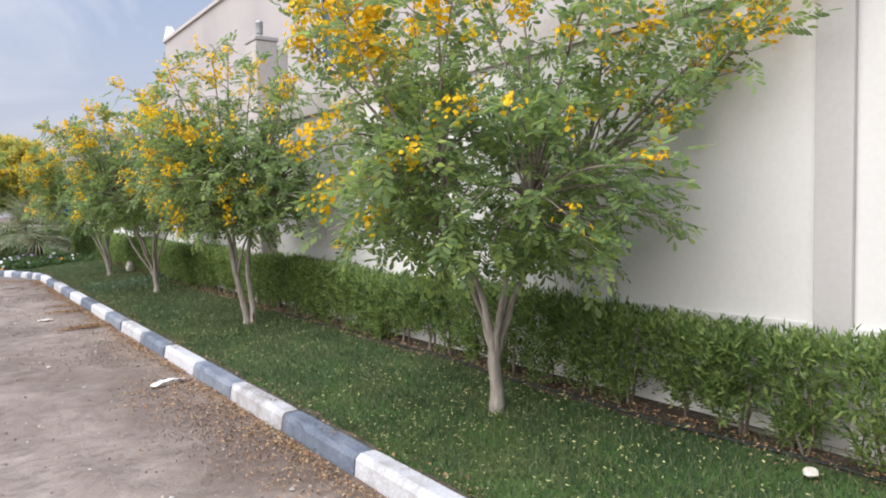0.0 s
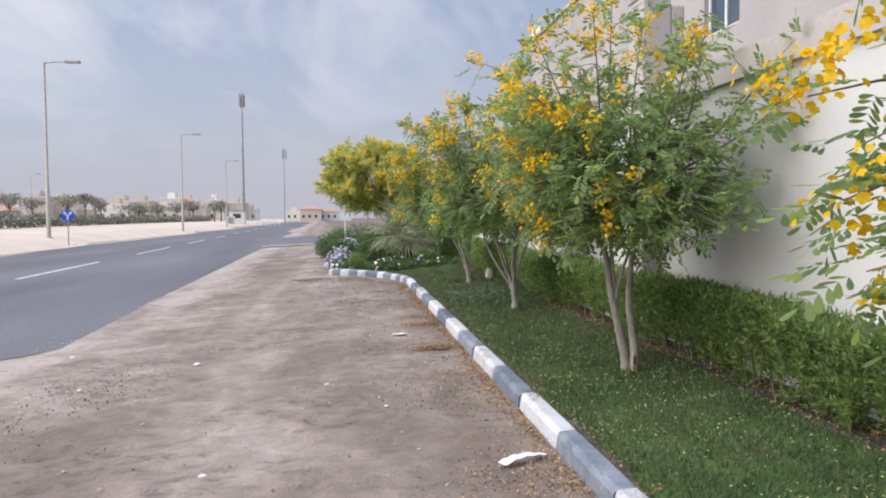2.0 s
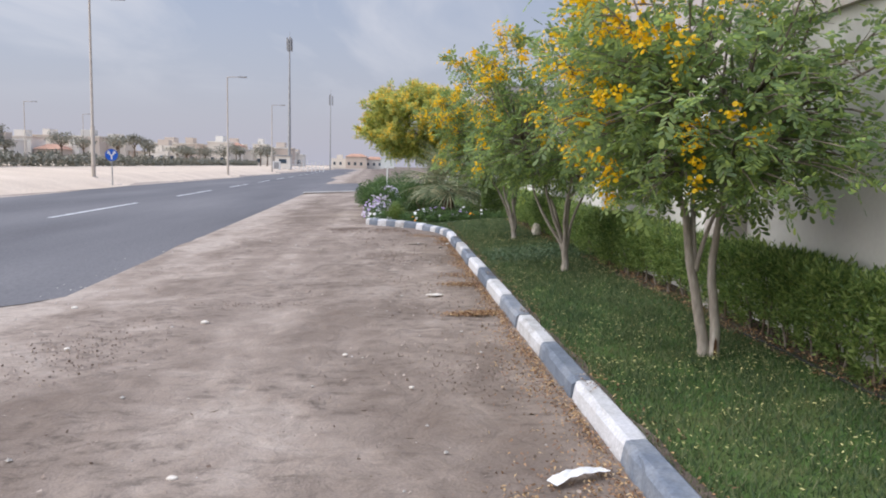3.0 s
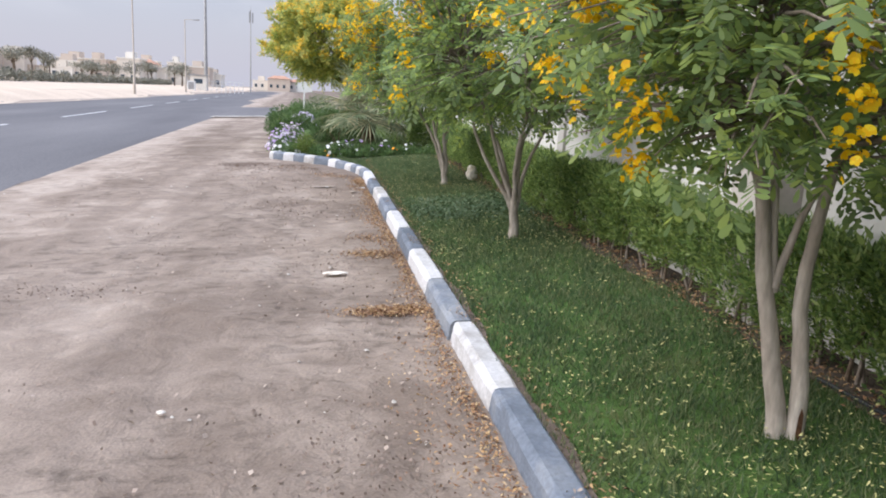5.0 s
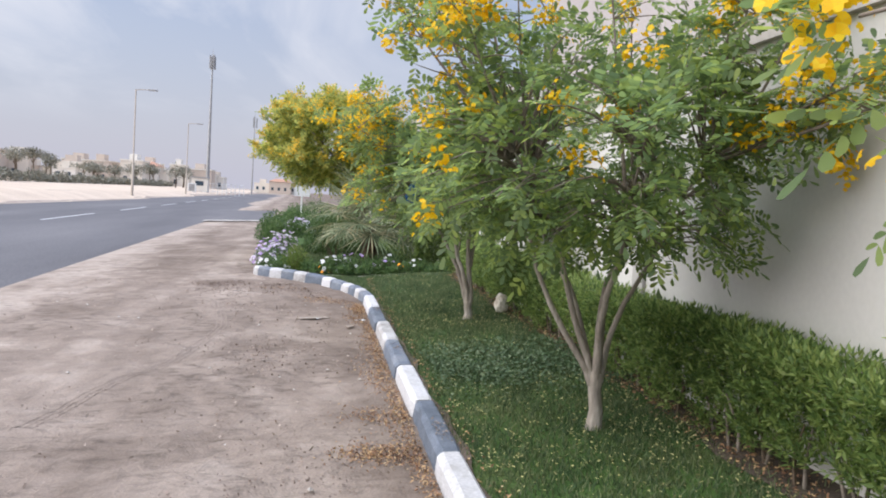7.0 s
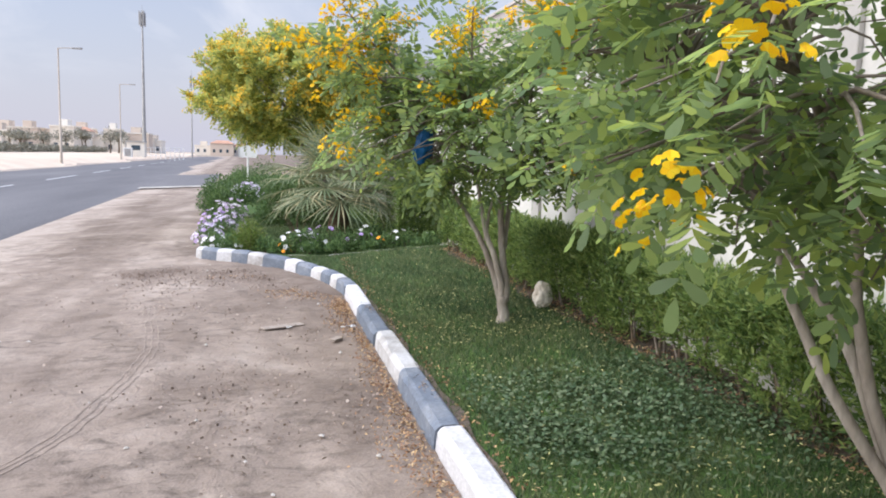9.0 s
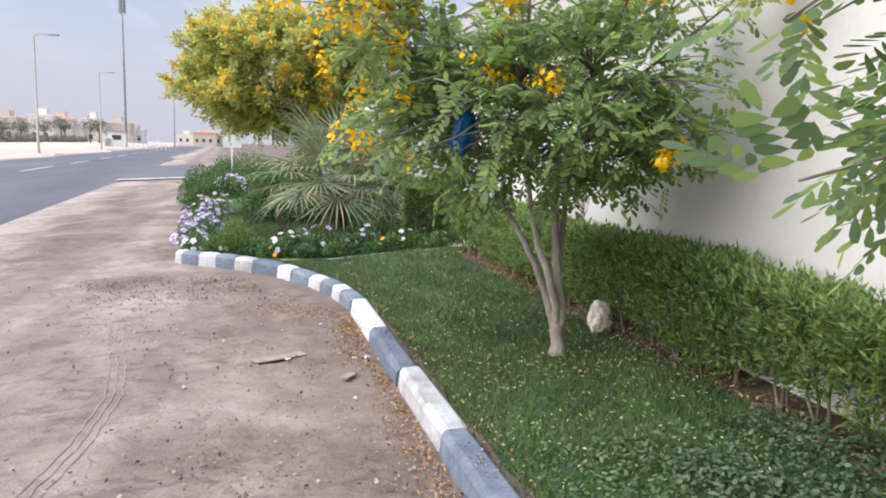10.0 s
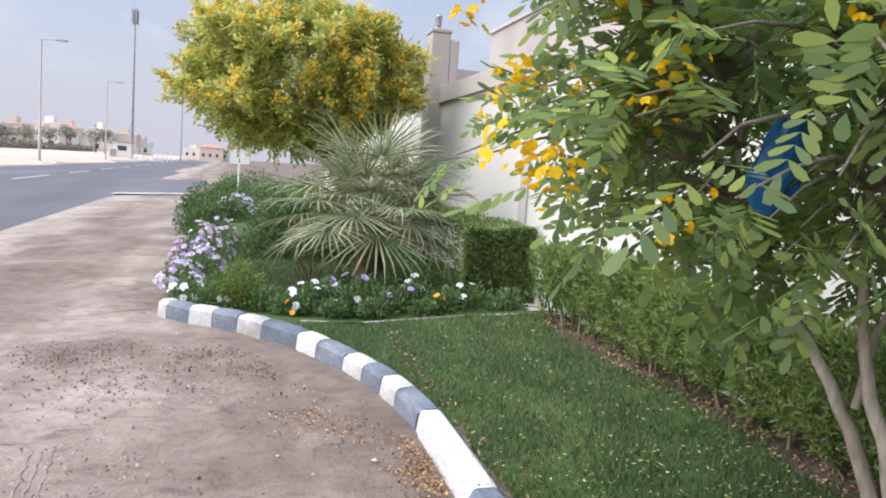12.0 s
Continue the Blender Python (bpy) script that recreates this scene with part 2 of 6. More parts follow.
BLUE_SIGN = material("blue_sign_face", [(0.015, 0.10, 0.50), (0.03, 0.14, 0.58)], 3, 0.4, fine=0)
BLUE_BAG = material("blue_plastic_film", [(0.01, 0.07, 0.20), (0.015, 0.12, 0.30)], 7, 0.3, fine=0, translucent=0.3)
PALM = material("grey_green_palm", [(0.14, 0.19, 0.105), (0.22, 0.275, 0.155), (0.32, 0.36, 0.22), (0.47, 0.43, 0.26)], 2, 0.5, island=0.6, fine=0, translucent=0.2)
FIBRE = material("palm_fibre", [(0.07, 0.045, 0.03), (0.18, 0.13, 0.08)], 12, 0.95, 0.6, 50, 0.3)
LILAC = material("lilac_petal", [(0.42, 0.28, 0.55), (0.58, 0.46, 0.66), (0.74, 0.70, 0.78), (0.86, 0.85, 0.86)], 3, 0.6, island=0.85, fine=0, translucent=0.3)
VIOLET = material("violet_petal", [(0.36, 0.20, 0.56), (0.52, 0.38, 0.68), (0.64, 0.52, 0.74)], 3, 0.6, island=0.85, fine=0, translucent=0.3)
WHITE_PETAL = material("white_petal", [(0.74, 0.72, 0.74), (0.86, 0.86, 0.84)], 3, 0.6, island=0.85, fine=0, translucent=0.3)
MARIGOLD = material("orange_marigold", [(0.75, 0.22, 0.01), (0.85, 0.38, 0.01)], 3, 0.6, island=0.7, fine=0)
DARK_SHRUB = material("dark_shrub_leaf", [(0.06, 0.115, 0.04), (0.095, 0.165, 0.055), (0.15, 0.225, 0.075)], 1.5, 0.5, island=0.6, fine=0, translucent=0.3)
BED_LEAF = material("bedding_leaf", [(0.075, 0.14, 0.055), (0.12, 0.205, 0.075), (0.19, 0.28, 0.10)], 1.5, 0.5, island=0.6, fine=0, translucent=0.35)
PALE_SHRUB = material("pale_green_shrub_leaf", [(0.10, 0.17, 0.03), (0.16, 0.23, 0.05), (0.24, 0.28, 0.08)], 1.5, 0.5, island=0.6, fine=0, translucent=0.3)
COVER_LEAF = material("ground_cover_leaf", [(0.045, 0.085, 0.04), (0.08, 0.13, 0.058), (0.19, 0.23, 0.13)], 1.5, 0.45, island=0.75, fine=0, translucent=0.2)
# distant leaves: aerial haze is put into the colour, paler and greyer
FAR_HAZE_GREEN = material("haze_paled_foliage", [(0.18, 0.185, 0.145), (0.25, 0.245, 0.195), (0.33, 0.315, 0.255)], 0.6, 0.8, island=0.6, fine=0)
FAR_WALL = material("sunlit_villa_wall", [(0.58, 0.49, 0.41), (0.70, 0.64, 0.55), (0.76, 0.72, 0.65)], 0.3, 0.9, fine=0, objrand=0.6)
RED_ROOF = material("clay_roof_tile", [(0.40, 0.22, 0.15), (0.50, 0.30, 0.21)], 0.6, 0.85)
STONE = material("pale_limestone", [(0.50, 0.42, 0.34), (0.70, 0.64, 0.56), (0.78, 0.74, 0.68)], 9, 0.9, 0.6, 40, 0.15)
FOIL = material("silver_foil", [(0.5, 0.5, 0.52), (0.7, 0.7, 0.72)], 30, 0.35, 0.3, 60, 0.1, metal=0.8)
PAPER = material("crumpled_white_paper", [(0.66, 0.65, 0.63), (0.78, 0.77, 0.75)], 9, 0.8, 0.4, 50, 0.1)
WOOD = material("weathered_grey_board", [(0.26, 0.215, 0.18), (0.36, 0.305, 0.26)], 6, 0.9, 0.4, 40, 0.15, stretch=(1, 6, 6))
RUBBER = material("black_irrigation_hose", [(0.015, 0.015, 0.015), (0.03, 0.03, 0.03)], 5, 0.6)
TRACK = material("pressed_earth", [(0.25, 0.20, 0.165), (0.31, 0.25, 0.205)], 6, 0.95, 0.4, 50, 0.2)

# ---------------------------------------------------------------- small builders
rng = np.random.default_rng(7)


def mesh_of(name, verts, faces, mat, smooth=False):
    me = bpy.data.meshes.new(name)
    me.from_pydata([tuple(v) for v in verts], [], [tuple(f) for f in faces])
    me.materials.append(mat)
    if smooth:
        me.polygons.foreach_set("use_smooth", np.array([len(p.vertices) <= 4 for p in me.polygons], bool))
    me.update()
    return me


def raw_mesh(name, verts, per_face, mat):
    """verts: (n, k, 3), one polygon of k corners per entry; quick for many loose pieces."""
    n, k = verts.shape[0], verts.shape[1]
    me = bpy.data.meshes.new(name)
    me.vertices.add(n * k)
    me.vertices.foreach_set("co", np.ascontiguousarray(verts, np.float32).reshape(-1))
    me.loops.add(n * k)
    me.loops.foreach_set("vertex_index", np.arange(n * k, dtype=np.int32))
    me.polygons.add(n)
    me.polygons.foreach_set("loop_start", np.arange(0, n * k, k, dtype=np.int32))
    me.materials.append(mat)
    me.update(calc_edges=True)
    me.validate()
    return me


def put(name, me, parent=None, label="", category="", group="", kind="", at=None):
    ob = new(name, me)
    if at is not None:
        ob.matrix_basis = at if isinstance(at, Matrix) else Matrix.Translation(at)
    if parent:
        ob.parent = parent
    return tagged(ob, label, category, group, kind)


def part(name, bm, mat, parent, label=""):
    me = bpy.data.meshes.new(name)
    bm.to_mesh(me)
    bm.free()
    me.materials.append(mat)
    return put(name, me, parent, label)


def thing(name, at, label, category, group="", kind=""):
    ob = new(name)
    ob.empty_display_size = 0.2
    ob.location = at
    return tagged(ob, label, category, group, kind)


def box_bm(x0, x1, y0, y1, z0, z1, bevel=0.0):
    bm = bmesh.new()
    bmesh.ops.create_cube(bm, size=1)
    for v in bm.verts:
        v.co = Vector((x0 + (v.co.x + 0.5) * (x1 - x0), y0 + (v.co.y + 0.5) * (y1 - y0), z0 + (v.co.z + 0.5) * (z1 - z0)))
    if bevel:
        bmesh.ops.bevel(bm, geom=bm.edges[:], offset=bevel, segments=2, affect="EDGES", profile=0.6)
    return bm


def tube(points, radii, sides=8, cap=True):
    """Vertices and faces of a tube along points."""
    pts = [Vector(p) for p in points]
    V, F = [], []
    up = Vector((0.31, 0.17, 0.93))
    for i, p in enumerate(pts):
        d = (pts[min(i + 1, len(pts) - 1)] - pts[max(i - 1, 0)]).normalized()
        a = d.cross(up)
        if a.length < 1e-3:
            a = d.cross(Vector((1, 0, 0)))
        a.normalize()
        b = d.cross(a)
        for k in range(sides):
            q = 2 * math.pi * k / sides
            V.append(p + (a * math.cos(q) + b * math.sin(q)) * radii[i])
    for i in range(len(pts) - 1):
        for k in range(sides):
            k2 = (k + 1) % sides
            F.append((i * sides + k, i * sides + k2, (i + 1) * sides + k2, (i + 1) * sides + k))
    if cap:
        m = len(V)
        V.extend([v.copy() for v in V[:sides]] + [v.copy() for v in V[(len(pts) - 1) * sides:len(pts) * sides]])
        F.append(tuple(range(m + sides - 1, m - 1, -1)))
        F.append(tuple(range(m + sides, m + 2 * sides)))
    return V, F


def tube_mesh(name, points, radii, mat, sides=8):
    V, F = tube(points, radii, sides)
    return mesh_of(name, V, F, mat, True)


def lathe(name, profile, mat, sides=16):
    """Solid of revolution from (radius, z) pairs."""
    V, F = [], []
    for r, z in profile:
        for k in range(sides):
            q = 2 * math.pi * k / sides
            V.append((r * math.cos(q), r * math.sin(q), z))
    for i in range(len(profile) - 1):
        for k in range(sides):
            k2 = (k + 1) % sides
            F.append((i * sides + k, i * sides + k2, (i + 1) * sides + k2, (i + 1) * sides + k))
    m = len(V)
    V.extend(V[:sides] + V[(len(profile) - 1) * sides:len(profile) * sides])
    F.append(tuple(range(m + sides - 1, m - 1, -1)))
    F.append(tuple(range(m + sides, m + 2 * sides)))
    return mesh_of(name, V, F, mat, True)


def bend(a, b, sag=0.0, n=6, wob=0.0, r=None):
    """Points from a to b, bowed upwards by sag."""
    r = r or random
    a, b = Vector(a), Vector(b)
    side = Vector((r.uniform(-1, 1), r.uniform(-1, 1), r.uniform(-0.4, 0.4))) * wob
    out = []
    for i in range(n):
        s = i / (n - 1)
        p = a.lerp(b, s) + Vector((0, 0, sag)) * math.sin(math.pi * s) + side * math.sin(math.pi * s)
        out.append(p)
    return out


def frames_from(dirs, up_jitter=0.5):
    """Orthonormal axes (along, side, normal) for an array of unit directions."""
    n = len(dirs)
    up = np.tile(np.array([0, 0, 1.0]), (n, 1)) + rng.normal(0, up_jitter, (n, 3))
    side = np.cross(dirs, up)
    side /= np.linalg.norm(side, axis=1, keepdims=True) + 1e-9
    nor = np.cross(side, dirs)
    return dirs, side, nor


def unit(a):
    return a / (np.linalg.norm(a, axis=-1, keepdims=True) + 1e-9)


OBOVATE = np.array([(0, 0.0), (0.30, 0.28), (0.48, 0.68), (0.26, 0.98), (-0.26, 0.98), (-0.48, 0.68), (-0.30, 0.28)])
OVAL = np.array([(0, 0.0), (0.40, 0.26), (0.36, 0.78), (0, 1.0), (-0.36, 0.78), (-0.40, 0.26)])
LANCE = np.array([(0, 0.0), (0.5, 0.4), (0, 1.0), (-0.5, 0.4)])


def blades(pos, dirs, length, width, outline=LANCE, curl=0.0):
    """Leaf polygons: pos (n,3), dirs (n,3), length and width (n,)."""
    d, s, nrm = frames_from(unit(dirs))
    o = outline
    v = pos[:, None, :] + d[:, None, :] * (o[None, :, 1, None] * length[:, None, None]) + s[:, None, :] * (o[None, :, 0, None] * width[:, None, None])
    if curl:
        v += nrm[:, None, :] * (np.abs(o[None, :, 0, None]) * width[:, None, None] * curl) - nrm[:, None, :] * ((o[None, :, 1, None] ** 2) * length[:, None, None] * curl * 0.6)
    return v


def compound(pos, dirs, length, pairs=5, leaflet=0.325, wide=0.44, droop=0.25):
    """Pinnate leaves of broad blunt leaflets, seven corners each, for n leaves at pos pointing along dirs."""
    d, s, nrm = frames_from(unit(dirs), 0.35)
    out = []
    n = len(pos)
    for i in range(pairs + 1):
        f = 0.24 + 0.70 * i / pairs
        centre = pos + d * (f * length)[:, None] - np.array([0, 0, 1.0]) * (droop * f * f * length)[:, None]
        for sg in ((1, -1) if i < pairs else (0,)):
            ld = d * (0.45 if sg else 1.0) + s * (sg * 0.92) - nrm * 0.10 * abs(sg) - np.array([0, 0, 0.26]) + rng.normal(0, 0.07, (n, 3))
            ld = unit(ld)
            size = length * leaflet * rng.uniform(0.85, 1.12, n) * (0.72 + 0.42 * f)
            ax = unit(np.cross(ld, nrm + rng.normal(0, 0.14, (n, 3))))
            o = OBOVATE
            out.append(centre[:, None, :] + ld[:, None, :] * (o[None, :, 1, None] * size[:, None, None]) + ax[:, None, :] * (o[None, :, 0, None] * (size * wide)[:, None, None]))
    return np.concatenate(out)


def blossoms(pos, facing, size):
    """Five-petalled cup flowers as loose petals."""
    d, s, nrm = frames_from(unit(facing), 0.8)
    out = []
    for k in range(5):
        q = 2 * math.pi * k / 5 + 0.3
        radial = s * math.cos(q) + nrm * math.sin(q)
        across = -s * math.sin(q) + nrm * math.cos(q)
        r = size[:, None]
        base = pos
        mid = pos + radial * r * 0.42 + d * r * 0.30
        tip = pos + radial * r * 0.62 + d * r * 0.12
        out.append(np.stack([base, mid + across * r * 0.30, tip + across * r * 0.12, tip - across * r * 0.12, mid - across * r * 0.30], axis=1))
    return np.concatenate(out)


# ---------------------------------------------------------------- lie of the land
SLANT = math.radians(1.35)     # the road runs a little to the left of the garden wall


def rd(v, u, z=0.0):
    """Road coordinates (across, along) to the world."""
    return (v * math.cos(SLANT) - u * math.sin(SLANT), u * math.cos(SLANT) + v * math.sin(SLANT), z)


def rise(y):
    return 0.006 * (np.clip(y, -2, 21) - 8)


def earth_z(x, y):
    """Height of the open ground, smooth part."""
    v = x * math.cos(SLANT) + y * math.sin(SLANT)
    base = np.interp(v, [-60, -25, -17.2, -14.8, -14.4, -2.9, -1.0, 1.0, 2.2, 60], [1.1, 0.95, 0.55, 0.0, -0.07, -0.07, 0.0, 0.05, 0.075, 0.075])
    near = np.clip((v + 3) / 3, 0, 1)
    return base + rise(y) * near


def lawn_z(x, y):
    return np.interp(x, [2.0, 2.3, 2.95, 3.6, 3.9], [0.165, 0.205, 0.28, 0.325, 0.33]) + rise(y)


def rough_z(x, y):
    p = Vector((x, y, 0))
    return 0.030 * noise.noise(p * 1.1) + 0.014 * noise.noise(p * 3.7 + Vector((3, 1, 0))) + 0.016 * abs(noise.noise(p * 5.5 + Vector((0.6 * noise.noise(p * 2), 0, 0)))) + 0.012 * max(0.0, noise.noise(p * 9.0)) - 0.010


def ground_sheet():
    xs = np.unique(np.concatenate([np.array([-3000, -900, -300, -120, -60, -40, -30, -25, -21, -19, -17.5, -16.5, -15.5, -14.5, -12, -9, -7, -5, -4.4]),
                                   np.arange(-4.0, 2.31, 0.045), np.array([2.6, 3.2, 4, 6, 10, 20, 40, 100, 400, 3000])]))
    ys = np.unique(np.concatenate([np.array([-3000, -800, -200, -60, -20, -8, -4, -2]), np.arange(-1, 24.01, 0.055),
                                   np.arange(24.3, 60, 0.6), np.array([64, 70, 80, 95, 110, 130, 160, 200, 260, 350, 500, 900, 3000])]))
    X, Y = np.meshgrid(xs, ys)
    Z = earth_z(X, Y)
    rough = np.zeros_like(Z)
    ok = (X > -4.1) & (X < 2.0) & (Y > -1.2) & (Y < 40)
    idx = np.argwhere(ok)
    for i, j in idx:
        rough[i, j] = rough_z(X[i, j], Y[i, j])
    v = X * math.cos(SLANT) + Y * math.sin(SLANT)
    Z = Z + rough * np.clip((v + 2.6) / 0.8, 0, 1) * np.clip((2.0 - X) / 0.3, 0.2, 1)
    Z = np.where((X > 2.25), Z - 0.1, Z)
    n, m = X.shape
    V = np.stack([X, Y, Z], -1).reshape(-1, 3)
    F = [(i * m + j, i * m + j + 1, (i + 1) * m + j + 1, (i + 1) * m + j) for i in range(n - 1) for j in range(m - 1)]
    me = mesh_of("ground", V, F, EARTH, True)
    put("ground", me, None, "trodden sandy brown earth verge with dry patches", "ground", kind="structure")


def strip(name, line_a, line_b, mat, label, category, kind="structure"):
    """A sheet between two polylines of equal length."""
    n = len(line_a)
    V = list(line_a) + list(line_b)
    F = [(i, n + i, n + i + 1, i + 1) for i in range(n - 1)]
    return put(name, mesh_of(name, V, F, mat, True), None, label, category, kind=kind)


def road():
    r = random.Random(3)
    us = [-60, -20, -5] + [i * 0.7 for i in range(0, 110)] + [80, 95, 120, 160, 220, 318]
    a = [rd(-2.72 + (r.uniform(-0.04, 0.04) + 0.05 * math.sin(u * 0.6) + 0.08 * math.sin(u * 0.23) if 0 < u < 80 else 0) - 1.3 * min(1.0, max(0.0, (12.6 - u) / 1.6)) ** 1.5, u, -0.062) for u in us]
    b = [rd(-14.5 + (0.12 * math.sin(u * 0.4) if 0 < u < 80 else 0), u, -0.062) for u in us]
    strip("road", b, a, ASPHALT, "dark grey worn asphalt two-lane road", "road")
    # side drive crossing the verge further on
    a = [rd(-2.9 + 0.25 * i, 46.2 + 0.25 * math.sin(i * 1.3), -0.02 + 0.012 * i) for i in range(13)]
    b = [rd(-2.9 + 0.25 * i, 66.0 + 0.4 * math.sin(i * 0.9), -0.02 + 0.012 * i) for i in range(13)]
    strip("side_drive_road", b, a, ASPHALT, "grey asphalt side drive across the verge", "road")
    k = [rd(-2.9 + 0.24 * i, 45.0 + 0.12 * math.sin(i), -0.004 + 0.012 * i) for i in range(13)]
    k2 = [rd(-2.9 + 0.24 * i, 46.3 + 0.12 * math.sin(i * 2), -0.004 + 0.012 * i) for i in range(13)]
    strip("pale_concrete_pavement", k2, k, CONCRETE, "pale concrete strip at the side drive", "pavement")
    # centre line dashes
    for i in range(-2, 12):
        u0 = 24.6 + 14.7 * i
        w = 0.075
        c = [rd(-7.85 - 0.018 * (u0 - 24) - w, u0, -0.056), rd(-7.85 - 0.018 * (u0 - 24) + w, u0, -0.056), rd(-8.0 - 0.018 * (u0 - 24) + w, u0 + 8.3, -0.056), rd(-8.0 - 0.018 * (u0 - 24) - w, u0 + 8.3, -0.056)]
        put("road_line", mesh_of("road_line", c, [(0, 1, 2, 3)], ROAD_PAINT), None, "worn white centre line dash on asphalt", "road marking", "centre line dashes", "structure")


def sand_bank():
    us = [-40, -10] + [i * 4.0 for i in range(0, 40)] + [180, 220, 300, 420]
    vs = [-14.35, -14.8, -15.6, -16.6, -18, -21, -25, -40, -60]
    r = random.Random(5)
    V, F = [], []
    for u in us:
        for j, v in enumerate(vs):
            x, y, _ = rd(v + (0.25 * math.sin(u * 0.31) + 0.15 * math.sin(u * 1.1) if j < 2 else 0), u)
            V.append((x, y, float(earth_z(np.array(x), np.array(y))) + 0.02 + (r.uniform(0, 0.05) if 1 < j < 7 else 0)))
    m = len(vs)
    for i in range(len(us) - 1):
        for j in range(m - 1):
            F.append((i * m + j, (i + 1) * m + j, (i + 1) * m + j + 1, i * m + j + 1))
    put("sand_bank_ground", mesh_of("sand_bank", V, F, SAND, True), None, "pale dry sand bank along the road", "ground", kind="structure")


def lawn():
    xs, ys = np.linspace(2.0, 3.95, 20), np.linspace(-2.5, 21.05, 119)
    X, Y = np.meshgrid(xs, ys)
    left = np.interp(Y, [18.2, 18.9, 19.6, 20.3, 20.9, 21.7], [0.0, 0.0, -0.13, -0.38, -0.72, -1.45])
    X = X + left * (3.95 - X) / 1.95
    Z = lawn_z(X, Y)
    n, m = X.shape
    V = np.stack([X, Y, Z], -1).reshape(-1, 3)
    F = [(i * m + j, i * m + j + 1, (i + 1) * m + j + 1, (i + 1) * m + j) for i in range(n - 1) for j in range(m - 1)]
    put("lawn_ground", mesh_of("lawn", V, F, TURF, True), None, "mown green lawn strip behind the kerb", "lawn", kind="structure")
    # blades, thin where soil shows under the hedge
    k = 230000
    x = rng.uniform(2.06, 3.75, k)
    y = rng.uniform(-1.5, 21.04, k)
    x = x + np.interp(y, [18.2, 18.9, 19.6, 20.3, 20.9, 21.7], [0.0, 0.0, -0.13, -0.38, -0.72, -1.45]) * (3.9 - x) / 1.9
    keep = (rng.random(k) < np.interp(x + 0.05 * np.sin(y * 2.3) + 0.03 * np.sin(y * 7), [3.40, 3.58], [1, 0.06])) & (rng.random(k) < 0.55 + 0.45 * np.sin(x * 5 + np.sin(y * 3)) ** 2)
    keep &= y < 21.01 - 0.11 * (x - 2.7)
    x, y = x[keep], y[keep]
    n = len(x)
    pos = np.stack([x, y, lawn_z(x, y) - 0.004], -1)
    dirs = np.stack([rng.normal(0, 0.55, n), rng.normal(0, 0.55, n), np.ones(n)], -1)
    tall = rng.uniform(0.025, 0.065, n)
    v = blades(pos, dirs, tall, rng.uniform(0.004, 0.008, n), np.array([(-0.5, 0), (0.5, 0), (0.32, 0.6), (0, 1.0)]))
    put("lawn_grass", raw_mesh("lawn_grass", v, 4, GRASS), None, "short green grass blades with scattered petals", "grass", kind="stuff")
    # bare earth edge behind the kerb and dark soil strip under the hedge
    a = [(3.48 - 0.05 * math.sin(y * 2.3) - 0.03 * math.sin(y * 7), y, float(lawn_z(np.array(3.46), np.array(y))) + 0.006) for y in np.arange(-2.5, 20.9, 0.2)]
    b = [(3.84, y, float(lawn_z(np.array(3.84), np.array(y))) + 0.006) for y in np.arange(-2.5, 20.9, 0.2)]
    strip("hedge_soil_ground", a, b, SOIL, "dark damp soil under the hedge", "soil")
    # worn bare edge behind the kerb
    ye = np.arange(-2.5, 18.4, 0.15)
    a = [(2.066, y, float(lawn_z(np.array(2.07), np.array(y))) + 0.012) for y in ye]
    b = [(2.105 + 0.02 * math.sin(y * 3.1) + 0.018 * math.sin(y * 8.3), y, float(lawn_z(np.array(2.15), np.array(y))) + 0.012) for y in ye]
    strip("bare_edge_ground", a, b, SOIL, "bare brown earth edge behind the kerb", "soil")
    # fallen petals
    n = 24000
    y = rng.uniform(-0.5, 20.8, n)
    near = np.array([3.7, 8.2, 12.5, 16.3])
    wgt = np.exp(-((y[:, None] - near[None, :]) ** 2) / 1.8).max(axis=1)
    keep = rng.random(n) < (0.18 + 0.50 * wgt) * (0.35 + 0.65 * (np.sin(y * 3.1) * np.sin(y * 7.7 + 1) > -0.1))
    y = y[keep]
    n = len(y)
    x = 2.12 + 1.35 * rng.random(n) ** 0.9
    pos = np.stack([x, y, lawn_z(x, y) + rng.uniform(0.02, 0.05, n)], -1)
    dirs = np.stack([rng.normal(0, 1, n), rng.normal(0, 1, n), rng.normal(0, 0.25, n)], -1)
    v = blades(pos, dirs, rng.uniform(0.010, 0.027, n), rng.uniform(0.004, 0.010, n), OVAL)
    put("fallen_petals", raw_mesh("fallen_petals", v, 6, FALLEN), None, "pale yellow fallen petals on the lawn", "petals", kind="stuff")


KERB_X = 1.93


